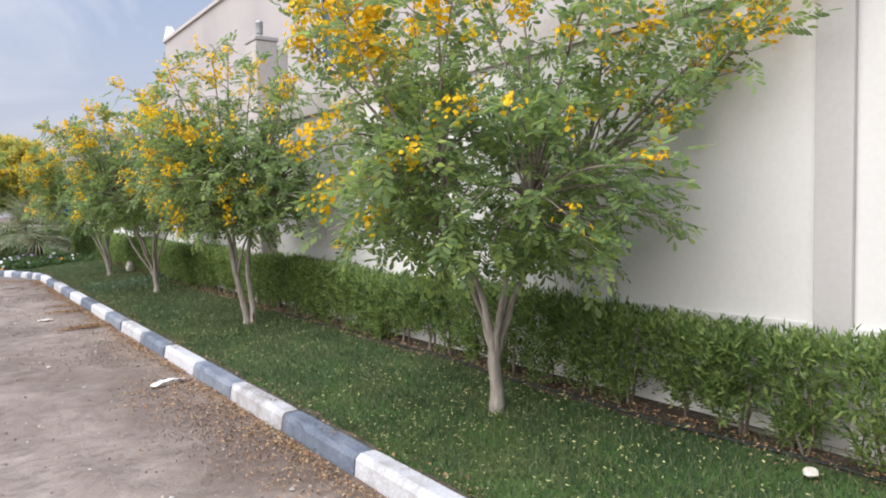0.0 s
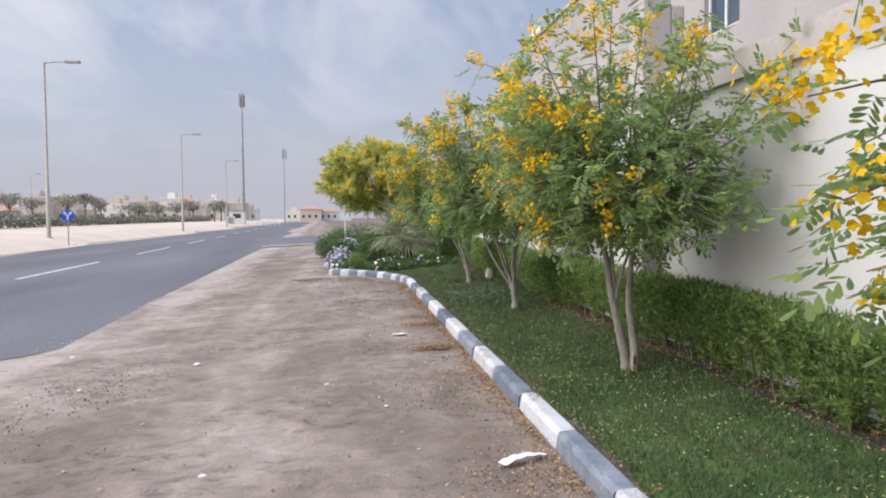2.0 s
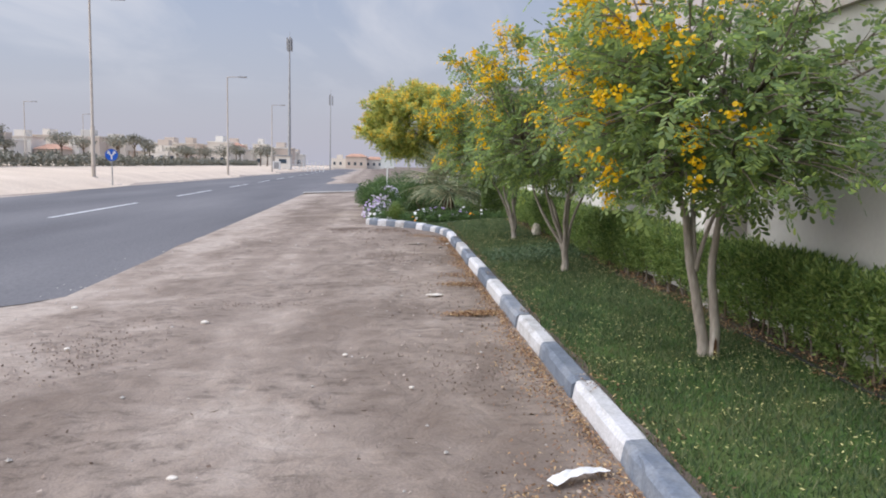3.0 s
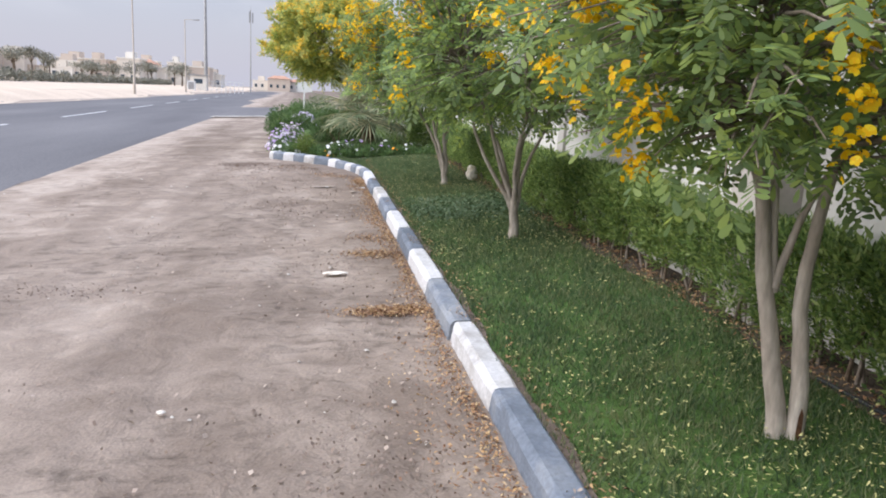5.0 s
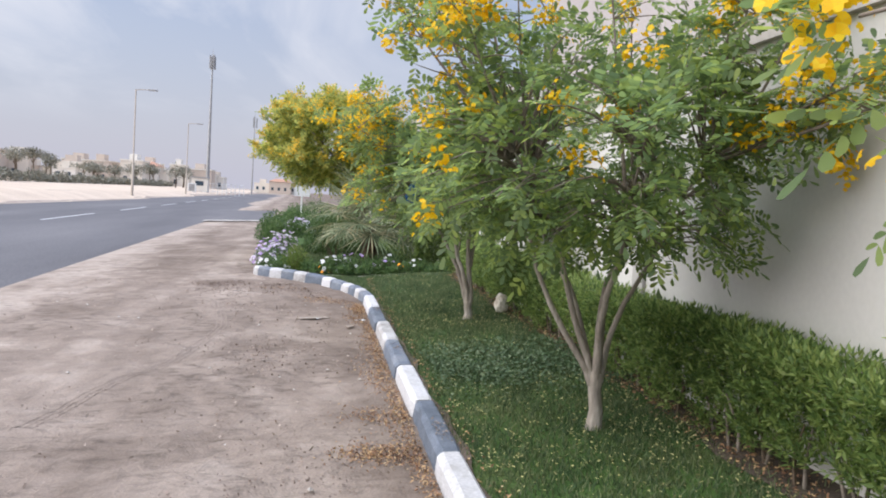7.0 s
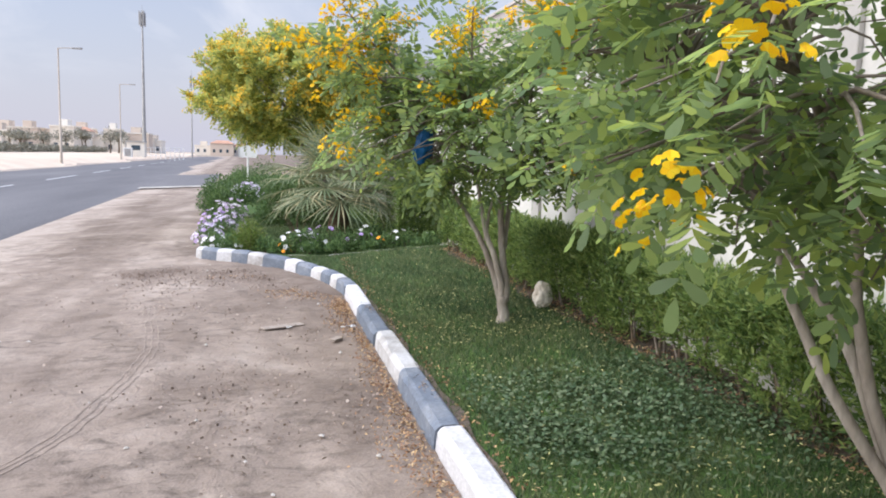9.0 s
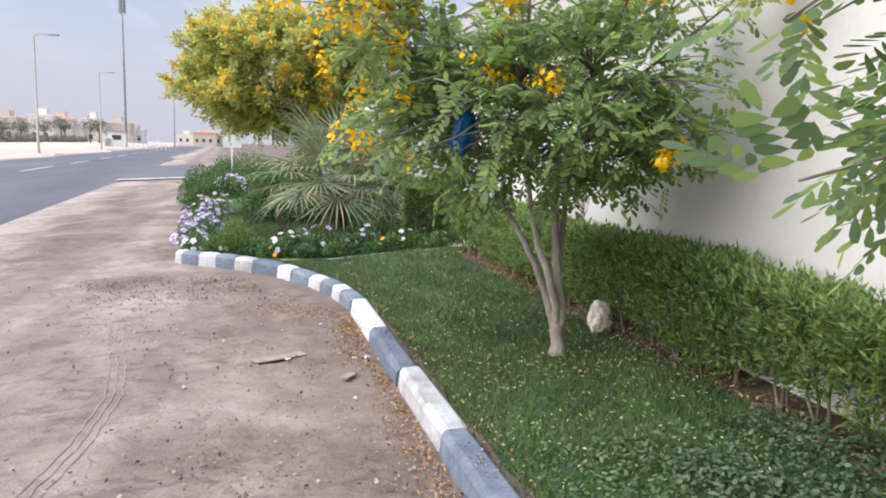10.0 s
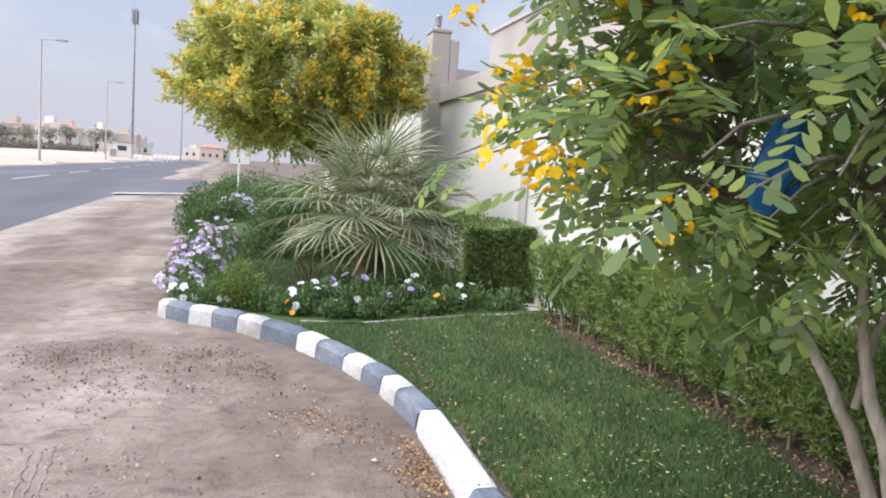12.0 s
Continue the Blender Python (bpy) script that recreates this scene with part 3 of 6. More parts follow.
def kerb_block(name, length, mat, seed):
    """A cast kerb unit, battered outer face, worn arris; lies along +y from the origin."""
    r = random.Random(seed)
    prof = [(-0.012, -0.10), (0.0, 0.085), (0.018, 0.112), (0.035, 0.12), (0.125, 0.122), (0.14, 0.112), (0.145, -0.10)]
    n = max(4, int(length / 0.09))
    V, F = [], []
    k = len(prof)
    for i in range(n + 1):
        s = i / n
        end = 0.006 if i in (0, n) else 0.0
        for j, (a, z) in enumerate(prof):
            chip = 0.0
            if j in (1, 2, 3):
                chip = max(0.0, r.gauss(0, 0.006))
            cx = 0.0 if j in (0, 6) else (end if a < 0.07 else -end)
            V.append((a + cx + chip * 0.9, 0.004 + s * (length - 0.008), z - (end if j in (2, 3, 4) else 0) - chip * 0.7))
    for i in range(n):
        for j in range(k - 1):
            F.append((i * k + j, (i + 1) * k + j, (i + 1) * k + j + 1, i * k + j + 1))
    F.append(tuple(range(k)))
    F.append(tuple(range(n * k + k - 1, n * k - 1, -1)))
    me = mesh_of(name, V, F, mat)
    return me


def kerb():
    root = thing("kerb", (KERB_X, 0, 0), "black and white painted concrete kerb", "kerb", kind="structure")
    kinds = {}
    for c, mat in (("w", KERB_WHITE), ("d", KERB_DARK)):
        for q in range(4):
            kinds[c, q] = kerb_block("kerb_block", 1.06, mat, q + (10 if c == "d" else 0))
    r = random.Random(9)
    for i in range(-7, 14):
        y = 3.78 + 1.06 * i
        ob = put("kerb_block", kinds["d" if i % 2 == 0 else "w", r.randrange(4)], root)
        ob.matrix_basis = pose(r.uniform(-0.008, 0.008), y, 0.085 + float(rise(y)) + r.uniform(-0.006, 0.006), 0.35, r.uniform(-0.8, 0.8), r.uniform(-0.25, 0.25))
    # the curve round to the flower bed
    x, y = 0.0, 3.78 + 1.06 * 14
    for i, (ln, yaw) in enumerate(((0.42, 6), (0.28, 10), (0.30, 15), (0.30, 19), (0.42, 22), (0.29, 27), (0.50, 33), (0.29, 43), (0.28, 49), (0.25, 56), (0.30, 44), (0.16, 32))):
        ob = put("kerb_block", kerb_block("kerb_block", ln, KERB_DARK if i % 2 == 0 else KERB_WHITE, 60 + i), root)
        ob.matrix_basis = pose(x, y, 0.085 + float(rise(y)) + r.uniform(-0.004, 0.004), 0.2, r.uniform(-0.6, 0.6), yaw)
        x -= ln * math.sin(radians(yaw))
        y += ln * math.cos(radians(yaw))


def litter():
    """Dry leaves along the kerb and in small drifts on the earth."""
    n = 8500
    y = rng.uniform(0.5, 21, n)
    off = np.abs(rng.normal(0, 0.085, n)) * (0.6 + 0.6 * np.sin(y * 2.1) ** 2)
    x = KERB_X - 0.03 - off
    drift = np.concatenate([np.stack([rng.normal(cx, sx, k), rng.normal(cy, sy, k)], -1) for cx, cy, sx, sy, k in
                            ((1.68, 10.75, 0.15, 0.06, 1500), (1.45, 10.72, 0.12, 0.05, 300), (1.62, 12.55, 0.14, 0.09, 700), (1.68, 13.3, 0.12, 0.12, 300), (1.74, 17.4, 0.08, 0.2, 160), (1.76, 14.6, 0.09, 0.35, 200), (1.55, 6.3, 0.2, 0.4, 700), (1.5, 18.6, 0.16, 0.12, 260), (1.70, 4.6, 0.17, 0.9, 1500), (1.72, 8.6, 0.12, 0.9, 500), (1.80, 18.0, 0.07, 0.16, 420), (0.75, 19.95, 0.22, 0.06, 60), (1.3, 18.9, 0.12, 0.1, 140))])
    x, y = np.concatenate([x, drift[:, 0]]), np.concatenate([y, drift[:, 1]])
    ok = (x < KERB_X - 0.01 - np.clip(y - 18.3, 0, 9) * 0.46) & (y < 20.8)
    x, y = x[ok], y[ok]
    n = len(x)
    z = earth_z(x, y) + 0.012 + rng.uniform(0, 0.014, n)
    dirs = np.stack([rng.normal(0, 1, n), rng.normal(0, 1, n), rng.normal(0, 0.3, n)], -1)
    v = blades(np.stack([x, y, z], -1), dirs, rng.uniform(0.012, 0.034, n), rng.uniform(0.006, 0.013, n), LANCE, curl=0.5)
    put("dry_leaf_litter", raw_mesh("dry_leaf_litter", v, 4, DRY), None, "brown dry leaves drifted against the kerb", "leaf litter", kind="stuff")
    # crumbs and clods of the same earth
    n = 6100
    x, y = rng.uniform(-2.6, 1.86, n), rng.uniform(0.8, 21, n)
    h = n // 2
    x[:h] = 1.85 - np.abs(rng.normal(0, 0.75, h))
    k = h // 2
    c = rng.integers(0, 7, k)
    x[:k] = np.array([0.2, 0.7, 1.0, 0.45, 1.2, -0.2, 0.9])[c] + rng.normal(0, 0.45, k)
    y[:k] = np.array([19.9, 19.5, 18.7, 18.4, 19.2, 19.6, 15.2])[c] + rng.normal(0, 0.35, k)
    x[-900:], y[-900:] = rng.normal(-1.9, 0.38, 900), rng.normal(9.2, 0.9, 900)
    ok = (x < 1.86 - np.clip(y - 18.4, 0, 9) * 0.42) & (np.sin(x * 2.3 + np.sin(y * 1.1) * 2) + np.sin(y * 2.9 + x) + rng.normal(0, 0.5, n) > -0.2)
    x, y = x[ok], y[ok]
    n = len(x)
    dirs = np.stack([rng.normal(0, 1, n), rng.normal(0, 1, n), rng.normal(0, 0.5, n)], -1)
    v = blades(np.stack([x, y, earth_z(x, y) + 0.008], -1), dirs, rng.uniform(0.006, 0.026, n), rng.uniform(0.006, 0.018, n), np.array([(-0.5, 0), (0.7, 0.2), (0.5, 0.9), (-0.6, 0.8)]), curl=0.9)
    put("earth_crumbs", raw_mesh("earth_crumbs", v, 4, CRUMB), None, "small crumbs and flakes of dry earth", "earth crumbs", kind="stuff")
    # crumbled damp soil in dark patches
    spots = ((-0.3, 20.3, 0.20, 0.16, 500), (-0.1, 20.6, 0.30, 0.12, 450), (0.75, 20.35, 0.24, 0.10, 450), (1.05, 19.9, 0.16, 0.12, 250), (-0.7, 11.4, 0.25, 0.12, 250), (1.55, 5.2, 0.18, 0.5, 1300), (1.4, 8.6, 0.25, 0.35, 500), (1.2, 12.2, 0.3, 0.5, 400), (0.9, 15.6, 0.35, 0.6, 350))
    x = np.concatenate([rng.normal(cx, sx, k) for cx, cy, sx, sy, k in spots])
    y = np.concatenate([rng.normal(cy, sy, k) for cx, cy, sx, sy, k in spots])
    ok = x < 1.84 - np.clip(y - 18.4, 0, 9) * 0.42
    x, y = x[ok], y[ok]
    n = len(x)
    dirs = np.stack([rng.normal(0, 1, n), rng.normal(0, 1, n), rng.normal(0, 0.3, n)], -1)
    v = blades(np.stack([x, y, earth_z(x, y) + 0.010], -1), dirs, rng.uniform(0.006, 0.018, n), rng.uniform(0.006, 0.014, n), np.array([(-0.5, 0), (0.7, 0.2), (0.5, 0.9), (-0.6, 0.8)]), curl=0.6)
    put("soil_crumbs", raw_mesh("soil_crumbs", v, 4, DARK_CRUMB), None, "patches of crumbled dark damp soil", "earth crumbs", kind="stuff")
    # broken twigs and dry stalks
    n = 230
    x, y = rng.uniform(-0.6, 1.85, n), rng.uniform(3, 21, n)
    k = n // 2
    x[:k], y[:k] = rng.normal(1.3, 0.45, k), rng.normal(18.3, 1.6, k)
    ok = (x < 1.86 - np.clip(y - 18.4, 0, 9) * 0.42) & (y < 21)
    x, y = x[ok], y[ok]
    n = len(x)
    q = rng.uniform(0, 3.1416, n)
    v = blades(np.stack([x, y, earth_z(x, y) + 0.016], -1), np.stack([np.cos(q), np.sin(q), rng.normal(0.04, 0.08, n)], -1), rng.uniform(0.015, 0.09, n) ** 1.0, rng.uniform(0.003, 0.010, n), np.array([(-0.5, 0), (0.9, 0.4), (0.4, 1), (-0.3, 0.6)]))
    put("twig_litter", raw_mesh("twig_litter", v, 4, TWIG), None, "broken dry twigs scattered on the earth", "twigs", kind="stuff")
    # crumbs of earth and leaf left on top of the kerb
    c = rng.choice(np.array([2.6, 4.3, 5.25, 5.7, 7.9, 10.3, 12.6, 15.0, 17.3]), 420)
    y = c + rng.normal(0, 0.11, 420)
    x = KERB_X + np.clip(rng.normal(0.085, 0.025, 420), 0.04, 0.12)
    v = blades(np.stack([x, y, 0.085 + rise(y) + 0.127 + rng.uniform(0, 0.008, 420)], -1), np.stack([rng.normal(0, 1, 420), rng.normal(0, 1, 420), rng.normal(0, 0.25, 420)], -1), rng.uniform(0.008, 0.028, 420), rng.uniform(0.006, 0.014, 420), LANCE, curl=0.4)
    put("kerb_leaf_litter", raw_mesh("kerb_leaf_litter", v, 4, CRUMB), None, "crumbs of earth and leaf on the kerb top", "leaf litter", kind="stuff")
    # behind the kerb and under the hedge
    n = 6500
    y = rng.uniform(-1, 20.6, n)
    x = np.where(rng.random(n) < 0.2, rng.normal(2.13, 0.05, n), rng.normal(3.56, 0.08, n))
    ok = (x > 2.08) & (x < 3.83)
    x, y = x[ok], y[ok]
    n = len(x)
    dirs = np.stack([rng.normal(0, 1, n), rng.normal(0, 1, n), rng.normal(0, 0.35, n)], -1)
    v = blades(np.stack([x, y, lawn_z(x, y) + rng.uniform(0.01, 0.03, n)], -1), dirs, rng.uniform(0.015, 0.04, n), rng.uniform(0.008, 0.016, n), LANCE, curl=0.5)
    put("garden_leaf_litter", raw_mesh("garden_leaf_litter", v, 4, DRY), None, "brown dry leaves under the hedge", "leaf litter", kind="stuff")
    # pebbles and grit on the earth
    r = random.Random(21)
    V, F = [], []
    for i in range(480):
        px, py = r.uniform(-3.6, 1.85), r.uniform(0.5, 24)
        if i % 3 == 0:
            px, py = r.gauss(-2.9, 0.5), r.uniform(5, 14)
        s = r.choice([0.004, 0.005, 0.006, 0.008, 0.012, 0.018])
        pz = float(earth_z(np.array(px), np.array(py))) + 0.004
        b0 = len(V)
        q = r.uniform(0, 6)
        for k in range(5):
            V.append((px + s * math.cos(q + k * 1.257) * r.uniform(0.7, 1.3), py + s * math.sin(q + k * 1.257) * r.uniform(0.7, 1.3), pz))
        V.append((px + r.uniform(-0.3, 0.3) * s, py, pz + s * r.uniform(0.5, 0.9)))
        F += [(b0 + k, b0 + (k + 1) % 5, b0 + 5) for k in range(5)]
    put("pebbles", mesh_of("pebbles", V, F, CONCRETE), None, "small pale pebbles on the earth", "pebbles", kind="stuff")


# ---------------------------------------------------------------- garden wall and buildings
WALL_X = 3.85
PILASTERS = [-2.1, 2.055, 5.7, 9.85, 13.95, 18.05, 22.2, 26.4, 30.5, 34.7, 38.8]


def garden_wall():
    root = thing("wall_garden", (WALL_X, 0, 0), "off-white plastered garden wall with pilasters", "wall", kind="structure")
    part("wall_body", box_bm(0.0, 0.2, -9, 44, 0.05, 2.72), PLASTER, root)
    part("plinth", box_bm(-0.03, 0.0, -9, 44, 0.05, 0.93, 0.006), PLASTER, root)
    bm = bmesh.new()
    prof = [(-0.05, 2.72), (-0.05, 2.96), (0.25, 2.96), (0.25, 2.72)]
    ends = [[bm.verts.new((a, y, z)) for a, z in prof] for y in (-9, 44)]
    for j in range(len(prof)):
        k = (j + 1) % len(prof)
        bm.faces.new((ends[0][j], ends[0][k], ends[1][k], ends[1][j]))
    bm.faces.new(ends[0]); bm.faces.new(ends[1][::-1])
    bmesh.ops.recalc_face_normals(bm, faces=bm.faces[:])
    part("coping", bm, PLASTER_GREY, root)
    for y in PILASTERS:
        if y in (9.85, 26.4):
            continue
        part("pilaster", box_bm(-0.035, -0.002, y - 0.10, y + 0.10, 0.05, 2.71, 0.006), PLASTER_BAND, root)
    # a low concrete footing shows under the hedge
    part("footing", box_bm(-0.12, -0.032, -9, 7.4, 0.05, 0.30, 0.02), CONCRETE, root)


def gate_pillar(y, top):
    root = thing("wall_pillar", (WALL_X, y, 0), "tall plastered wall pillar with a post lamp on top", "pillar", "wall pillars")
    part("shaft", box_bm(-0.22, 0.08, -0.2, 0.2, 0.05, top - 0.06, 0.02), PLASTER_GREY, root)
    part("shoulder", box_bm(0.083, 0.23, -0.2, 0.2, 0.05, top - 0.14, 0.03), PLASTER_GREY, root)
    part("cap", box_bm(-0.235, 0.095, -0.215, 0.215, top - 0.06, top, 0.015), BEIGE, root)
    put("lamp_base", lathe("lamp_base", [(0.06, top), (0.06, top + 0.03), (0.035, top + 0.05), (0.03, top + 0.07)], STEEL), root, "grey lamp base", at=(-0.09, 0, 0))
    put("lamp_head", lathe("lamp_head", [(0.045, top + 0.07), (0.05, top + 0.09), (0.05, top + 0.2), (0.055, top + 0.205), (0.05, top + 0.23), (0.02, top + 0.25)], STEEL), root, "small grey lantern", at=(-0.09, 0, 0))


def window_unit(root, x, y, z, w, h, name="window"):
    win = put(name, mesh_of(name, [(0, -w / 2 - 0.1, -0.1), (0, w / 2 + 0.1, -0.1), (0, w / 2 + 0.1, 0), (0, -w / 2 - 0.1, 0),
                                   (-0.08, -w / 2 - 0.1, -0.1), (-0.08, w / 2 + 0.1, -0.1), (-0.08, w / 2 + 0.1, 0), (-0.08, -w / 2 - 0.1, 0)],
                            [(4, 5, 6, 7), (0, 1, 5, 4), (3, 7, 6, 2), (0, 4, 7, 3), (1, 2, 6, 5)], BEIGE), root, at=(x, y, z))
    t = 0.06
    bm = box_bm(-0.03, 0.03, -w / 2, w / 2, 0, t)
    for q in ((-w / 2, w / 2, h - t, h), (-w / 2, -w / 2 + t, t, h - t), (w / 2 - t, w / 2, t, h - t), (-t / 2, t / 2, t, h - t)):
        b2 = box_bm(-0.03, 0.03, *q)
        me = bpy.data.meshes.new("tmp")
        b2.to_mesh(me); b2.free()
        bm.from_mesh(me)
        bpy.data.meshes.remove(me)
    part("window_frame", bm, WHITE, win)
    for s in (-1, 1):
        part("pane", box_bm(0.0, 0.012, min(s * t / 2, s * (w / 2 - t)), max(s * t / 2, s * (w / 2 - t)), t, h - t), GLASS, win)


def villa(x, y0, y1, top, horn=True, windows=True):
    root = thing("villa", (x, (y0 + y1) / 2, 0), "beige rendered two-storey villa behind the garden wall", "house", "villas behind the wall")
    h = (y1 - y0) / 2
    # facade with real openings: piers between windows
    ys = [(-h + (i + 0.5) * 2 * h / 6) for i in range(6)]
    if y0 < 10 < y1:
        ys[0] = 15.4 - (y0 + y1) / 2
        ys = [15.4 - (y0 + y1) / 2 + 5.6 * i for i in range(-3, 1)]
    if not windows:
        ys = []
    w = 1.3
    zw, hw = 5.0, 1.5

    def add(name, a, b, z0, z1):
        part(name, box_bm(0, 0.25, a, b, z0, z1), BEIGE, root)
    add("lower_wall", -h, h, 0, zw)
    add("upper_wall", -h, h, zw + hw, top)
    cur = -h
    for yc in ys:
        add("pier", cur, yc - w / 2, zw, zw + hw)
        cur = yc + w / 2
    add("pier", cur, h, zw, zw + hw)
    part("body", box_bm(0.6, 9, -h, h, 0, top - 0.5), BEIGE, root)
    part("roof", box_bm(0.25, 9.2, -h, h, top - 0.5, top - 0.35), BEIGE, root)
    part("end_wall", box_bm(0.25, 9.0, h - 0.25, h, 0, top), BEIGE, root)
    part("parapet", box_bm(-0.08, 0.3, -h - 0.05, h + 0.05, top, top + 0.12, 0.02), PLASTER_GREY, root)
    for yc in ys:
        window_unit(root, 0.12, yc, zw, w, hw)
    if horn:
        bm = bmesh.new()
        q = [bm.verts.new(v) for v in ((-0.05, h - 0.5, top + 0.12), (0.35, h - 0.5, top + 0.12), (0.35, h, top + 0.12), (-0.05, h, top + 0.12))]
        apex = [bm.verts.new(v) for v in ((0.05, h - 0.12, top + 0.62), (0.25, h - 0.12, top + 0.62), (0.25, h, top + 0.62), (0.05, h, top + 0.62))]
        for i in range(4):
            bm.faces.new((q[i], q[(i + 1) % 4], apex[(i + 1) % 4], apex[i]))
        bm.faces.new(apex)
        part("corner_horn", bm, WHITE, root, "white pointed corner finial")


# ---------------------------------------------------------------- trees
def flowering_tree(at, stems, crown, tops, seed, fork=0.45, leaves=1800, clusters=42, label="", scar=False, right_branch=None, spread=1.0, big=1.0, lift=0.0, bowl=0.12, trunk=0.0, sprays=(), clear=None):
    """Small multi-stemmed tree with pinnate leaves and yellow flower sprays.
    stems: (azimuth degrees, base radius), or (base radius, points the stem passes). crown: (dx, dy, z bottom, z middle, z top, radius x, radius y), z above the base.
    tops: upright shoots above the dome as (dx, dy, z). sprays: heavy flower clusters as (dx, dy, z).
    clear: centre and radius of a hollow in the leaves."""
    global rng
    r = random.Random(seed)
    rng = np.random.default_rng(seed)
    base = Vector(at)
    root = thing("flowering_tree", at, label, "tree", "flowering trees along the wall")
    dx, dy, zb, zm, zt, rx, ry = crown

    def clampx(p):
        p = Vector(p)
        p.x = min(p.x, WALL_X - 0.1 - base.x)
        return p

    limbs = []
    if fork > 0:
        R = trunk or max(s[1] for s in stems) * 1.28
        tr = [(0, 0, -0.05), (0.004, 0.0, 0.02), (0.01, 0.0, fork * 0.35), (-0.005, 0.01, fork * 0.7), (0, 0, fork)]
        put("trunk", tube_mesh("trunk", tr, [R * 1.4, R * 1.18, R, R * 0.96, R * 1.08], BARK, 12), root)
    for i, stem in enumerate(stems):
        if isinstance(stem[1], (list, tuple)):
            rad, way = stem[0], [Vector(p) for p in stem[1]]
            o = way[-1] - way[-2]
            o = Vector((o.x, o.y, 0)) * 1.2 + Vector((r.uniform(-0.12, 0.12), r.uniform(-0.12, 0.12), 0))
            way.append(clampx(way[-1] + o + Vector((0, 0, max(0.2, (zm - way[-1].z) * 0.6)))))
            way.append(clampx(way[-1] + o * 1.1 + Vector((r.uniform(-0.1, 0.1), r.uniform(-0.1, 0.1), 0.30))))
            pts = []
            for a, b in zip(way, way[1:]):
                for k in range(3):
                    pts.append(a.lerp(b, k / 3))
            pts.append(way[-1])
            pts = [pts[0]] + [(pts[k - 1] + pts[k] * 2 + pts[k + 1]) / 4 + Vector((r.uniform(-1, 1), r.uniform(-1, 1), 0)) * 0.004 for k in range(1, len(pts) - 1)] + [pts[-1]]
        else:
            az, rad = stem
            a = radians(az)
            o = Vector((math.cos(a), math.sin(a), 0))
            start = Vector((0, 0, fork - 0.06)) + o * 0.02 if fork > 0 else o * rad * 0.6 + Vector((0, 0, -0.04))
            reach = r.uniform(0.26, 0.46) * spread
            mid = start + o * ((0.03 if fork > 0 else 0.05) + 0.14 * (spread - 1)) + Vector((0, 0, zb - fork + 0.12))
            end = clampx(Vector((dx, dy, 0)) * 0.6 + Vector((o.x * rx * reach, o.y * ry * reach, zm + r.uniform(-0.15, 0.25))))
            pts = []
            for k in range(11):
                s = k / 10
                p = start * (1 - s) ** 2 + mid * (2 * s * (1 - s)) + end * s * s
                p += Vector((r.uniform(-1, 1), r.uniform(-1, 1), 0)) * 0.012 * (1 if 0 < k < 10 else 0)
                pts.append(p)
        n = len(pts) - 1
        rr = [rad * (1.25 if k == 0 and fork <= 0 else 1.0) * (1 - 0.75 * (k / n)) for k in range(n + 1)]
        limb = put("limb", tube_mesh("limb", pts, rr, BARK, 9), root)
        if scar and i == 1:
            sp = pts[3]
            put("bark_scar", mesh_of("bark_scar", [sp + Vector((-rad * 0.3 + q[0], -rad * 0.98, q[1])) for q in ((0, -0.07), (0.014, -0.03), (0.012, 0.05), (0, 0.08), (-0.010, 0.04), (-0.012, -0.03))], [(0, 1, 2, 3, 4, 5)], SCAR), limb, "split brown bark scar")
        limbs.append(pts)
    # twigs to points in the dome
    tips, tipdir = [], []
    TV, TF = [], []

    def twig(a, b, r0, sag=0.06, n=5):
        pts = bend(a, b, sag, n, 0.05, r)
        V, F = tube(pts, [r0 * (1 - 0.75 * k / (n - 1)) for k in range(n)], 5, False)
        o = len(TV)
        TV.extend(V)
        TF.extend([tuple(i + o for i in f) for f in F])
        return pts

    centre = Vector((dx, dy, zm))
    ntip = int(leaves / 7)
    tries = 0
    while len(tips) < ntip and tries < 9000:
        tries += 1
        q = Vector((r.gauss(0, 1), r.gauss(0, 1), r.gauss(0, 1))).normalized() * (r.random() ** 0.30)
        lump = 1.0 + 0.24 * noise.noise(Vector((q.x * 2.2 + seed, q.y * 2.2, q.z * 2.2)))
        p = Vector((q.x * rx * lump, q.y * ry * lump, q.z * ((zt - zm) if q.z > 0 else (zm - zb)) * lump)) + centre
        if p.x + base.x > WALL_X - 0.20:
            continue
        if p.z < zb + 0.1 and r.random() < 0.55:
            continue
        if p.z < zb + lift * min(1.0, max(0.0, q.y - q.x * 0.5) * 2) + bowl * (q.x * q.x + q.y * q.y):
            continue
        best = None
        for pts in limbs:
            for k in range(4, len(pts)):
                d = (pts[k] - p).length + (0.25 if pts[k].z > p.z + 0.1 else 0)
                if best is None or d < best[0]:
                    best = (d, pts[k])
        mid = best[1]
        pts = twig(mid, p, 0.006 + 0.006 * min(1, best[0]), 0.08)
        for k in (2, 3, 4) if best[0] > 0.4 else (3, 4):
            tips.append(pts[k])
            tipdir.append((pts[k] - pts[k - 1]).normalized() + Vector((0, 0, 0.25)) + (p - centre).normalized() * 0.6)
    ftips = []
    shoots = list(tops)
    if right_branch:
        shoots.append(right_branch)
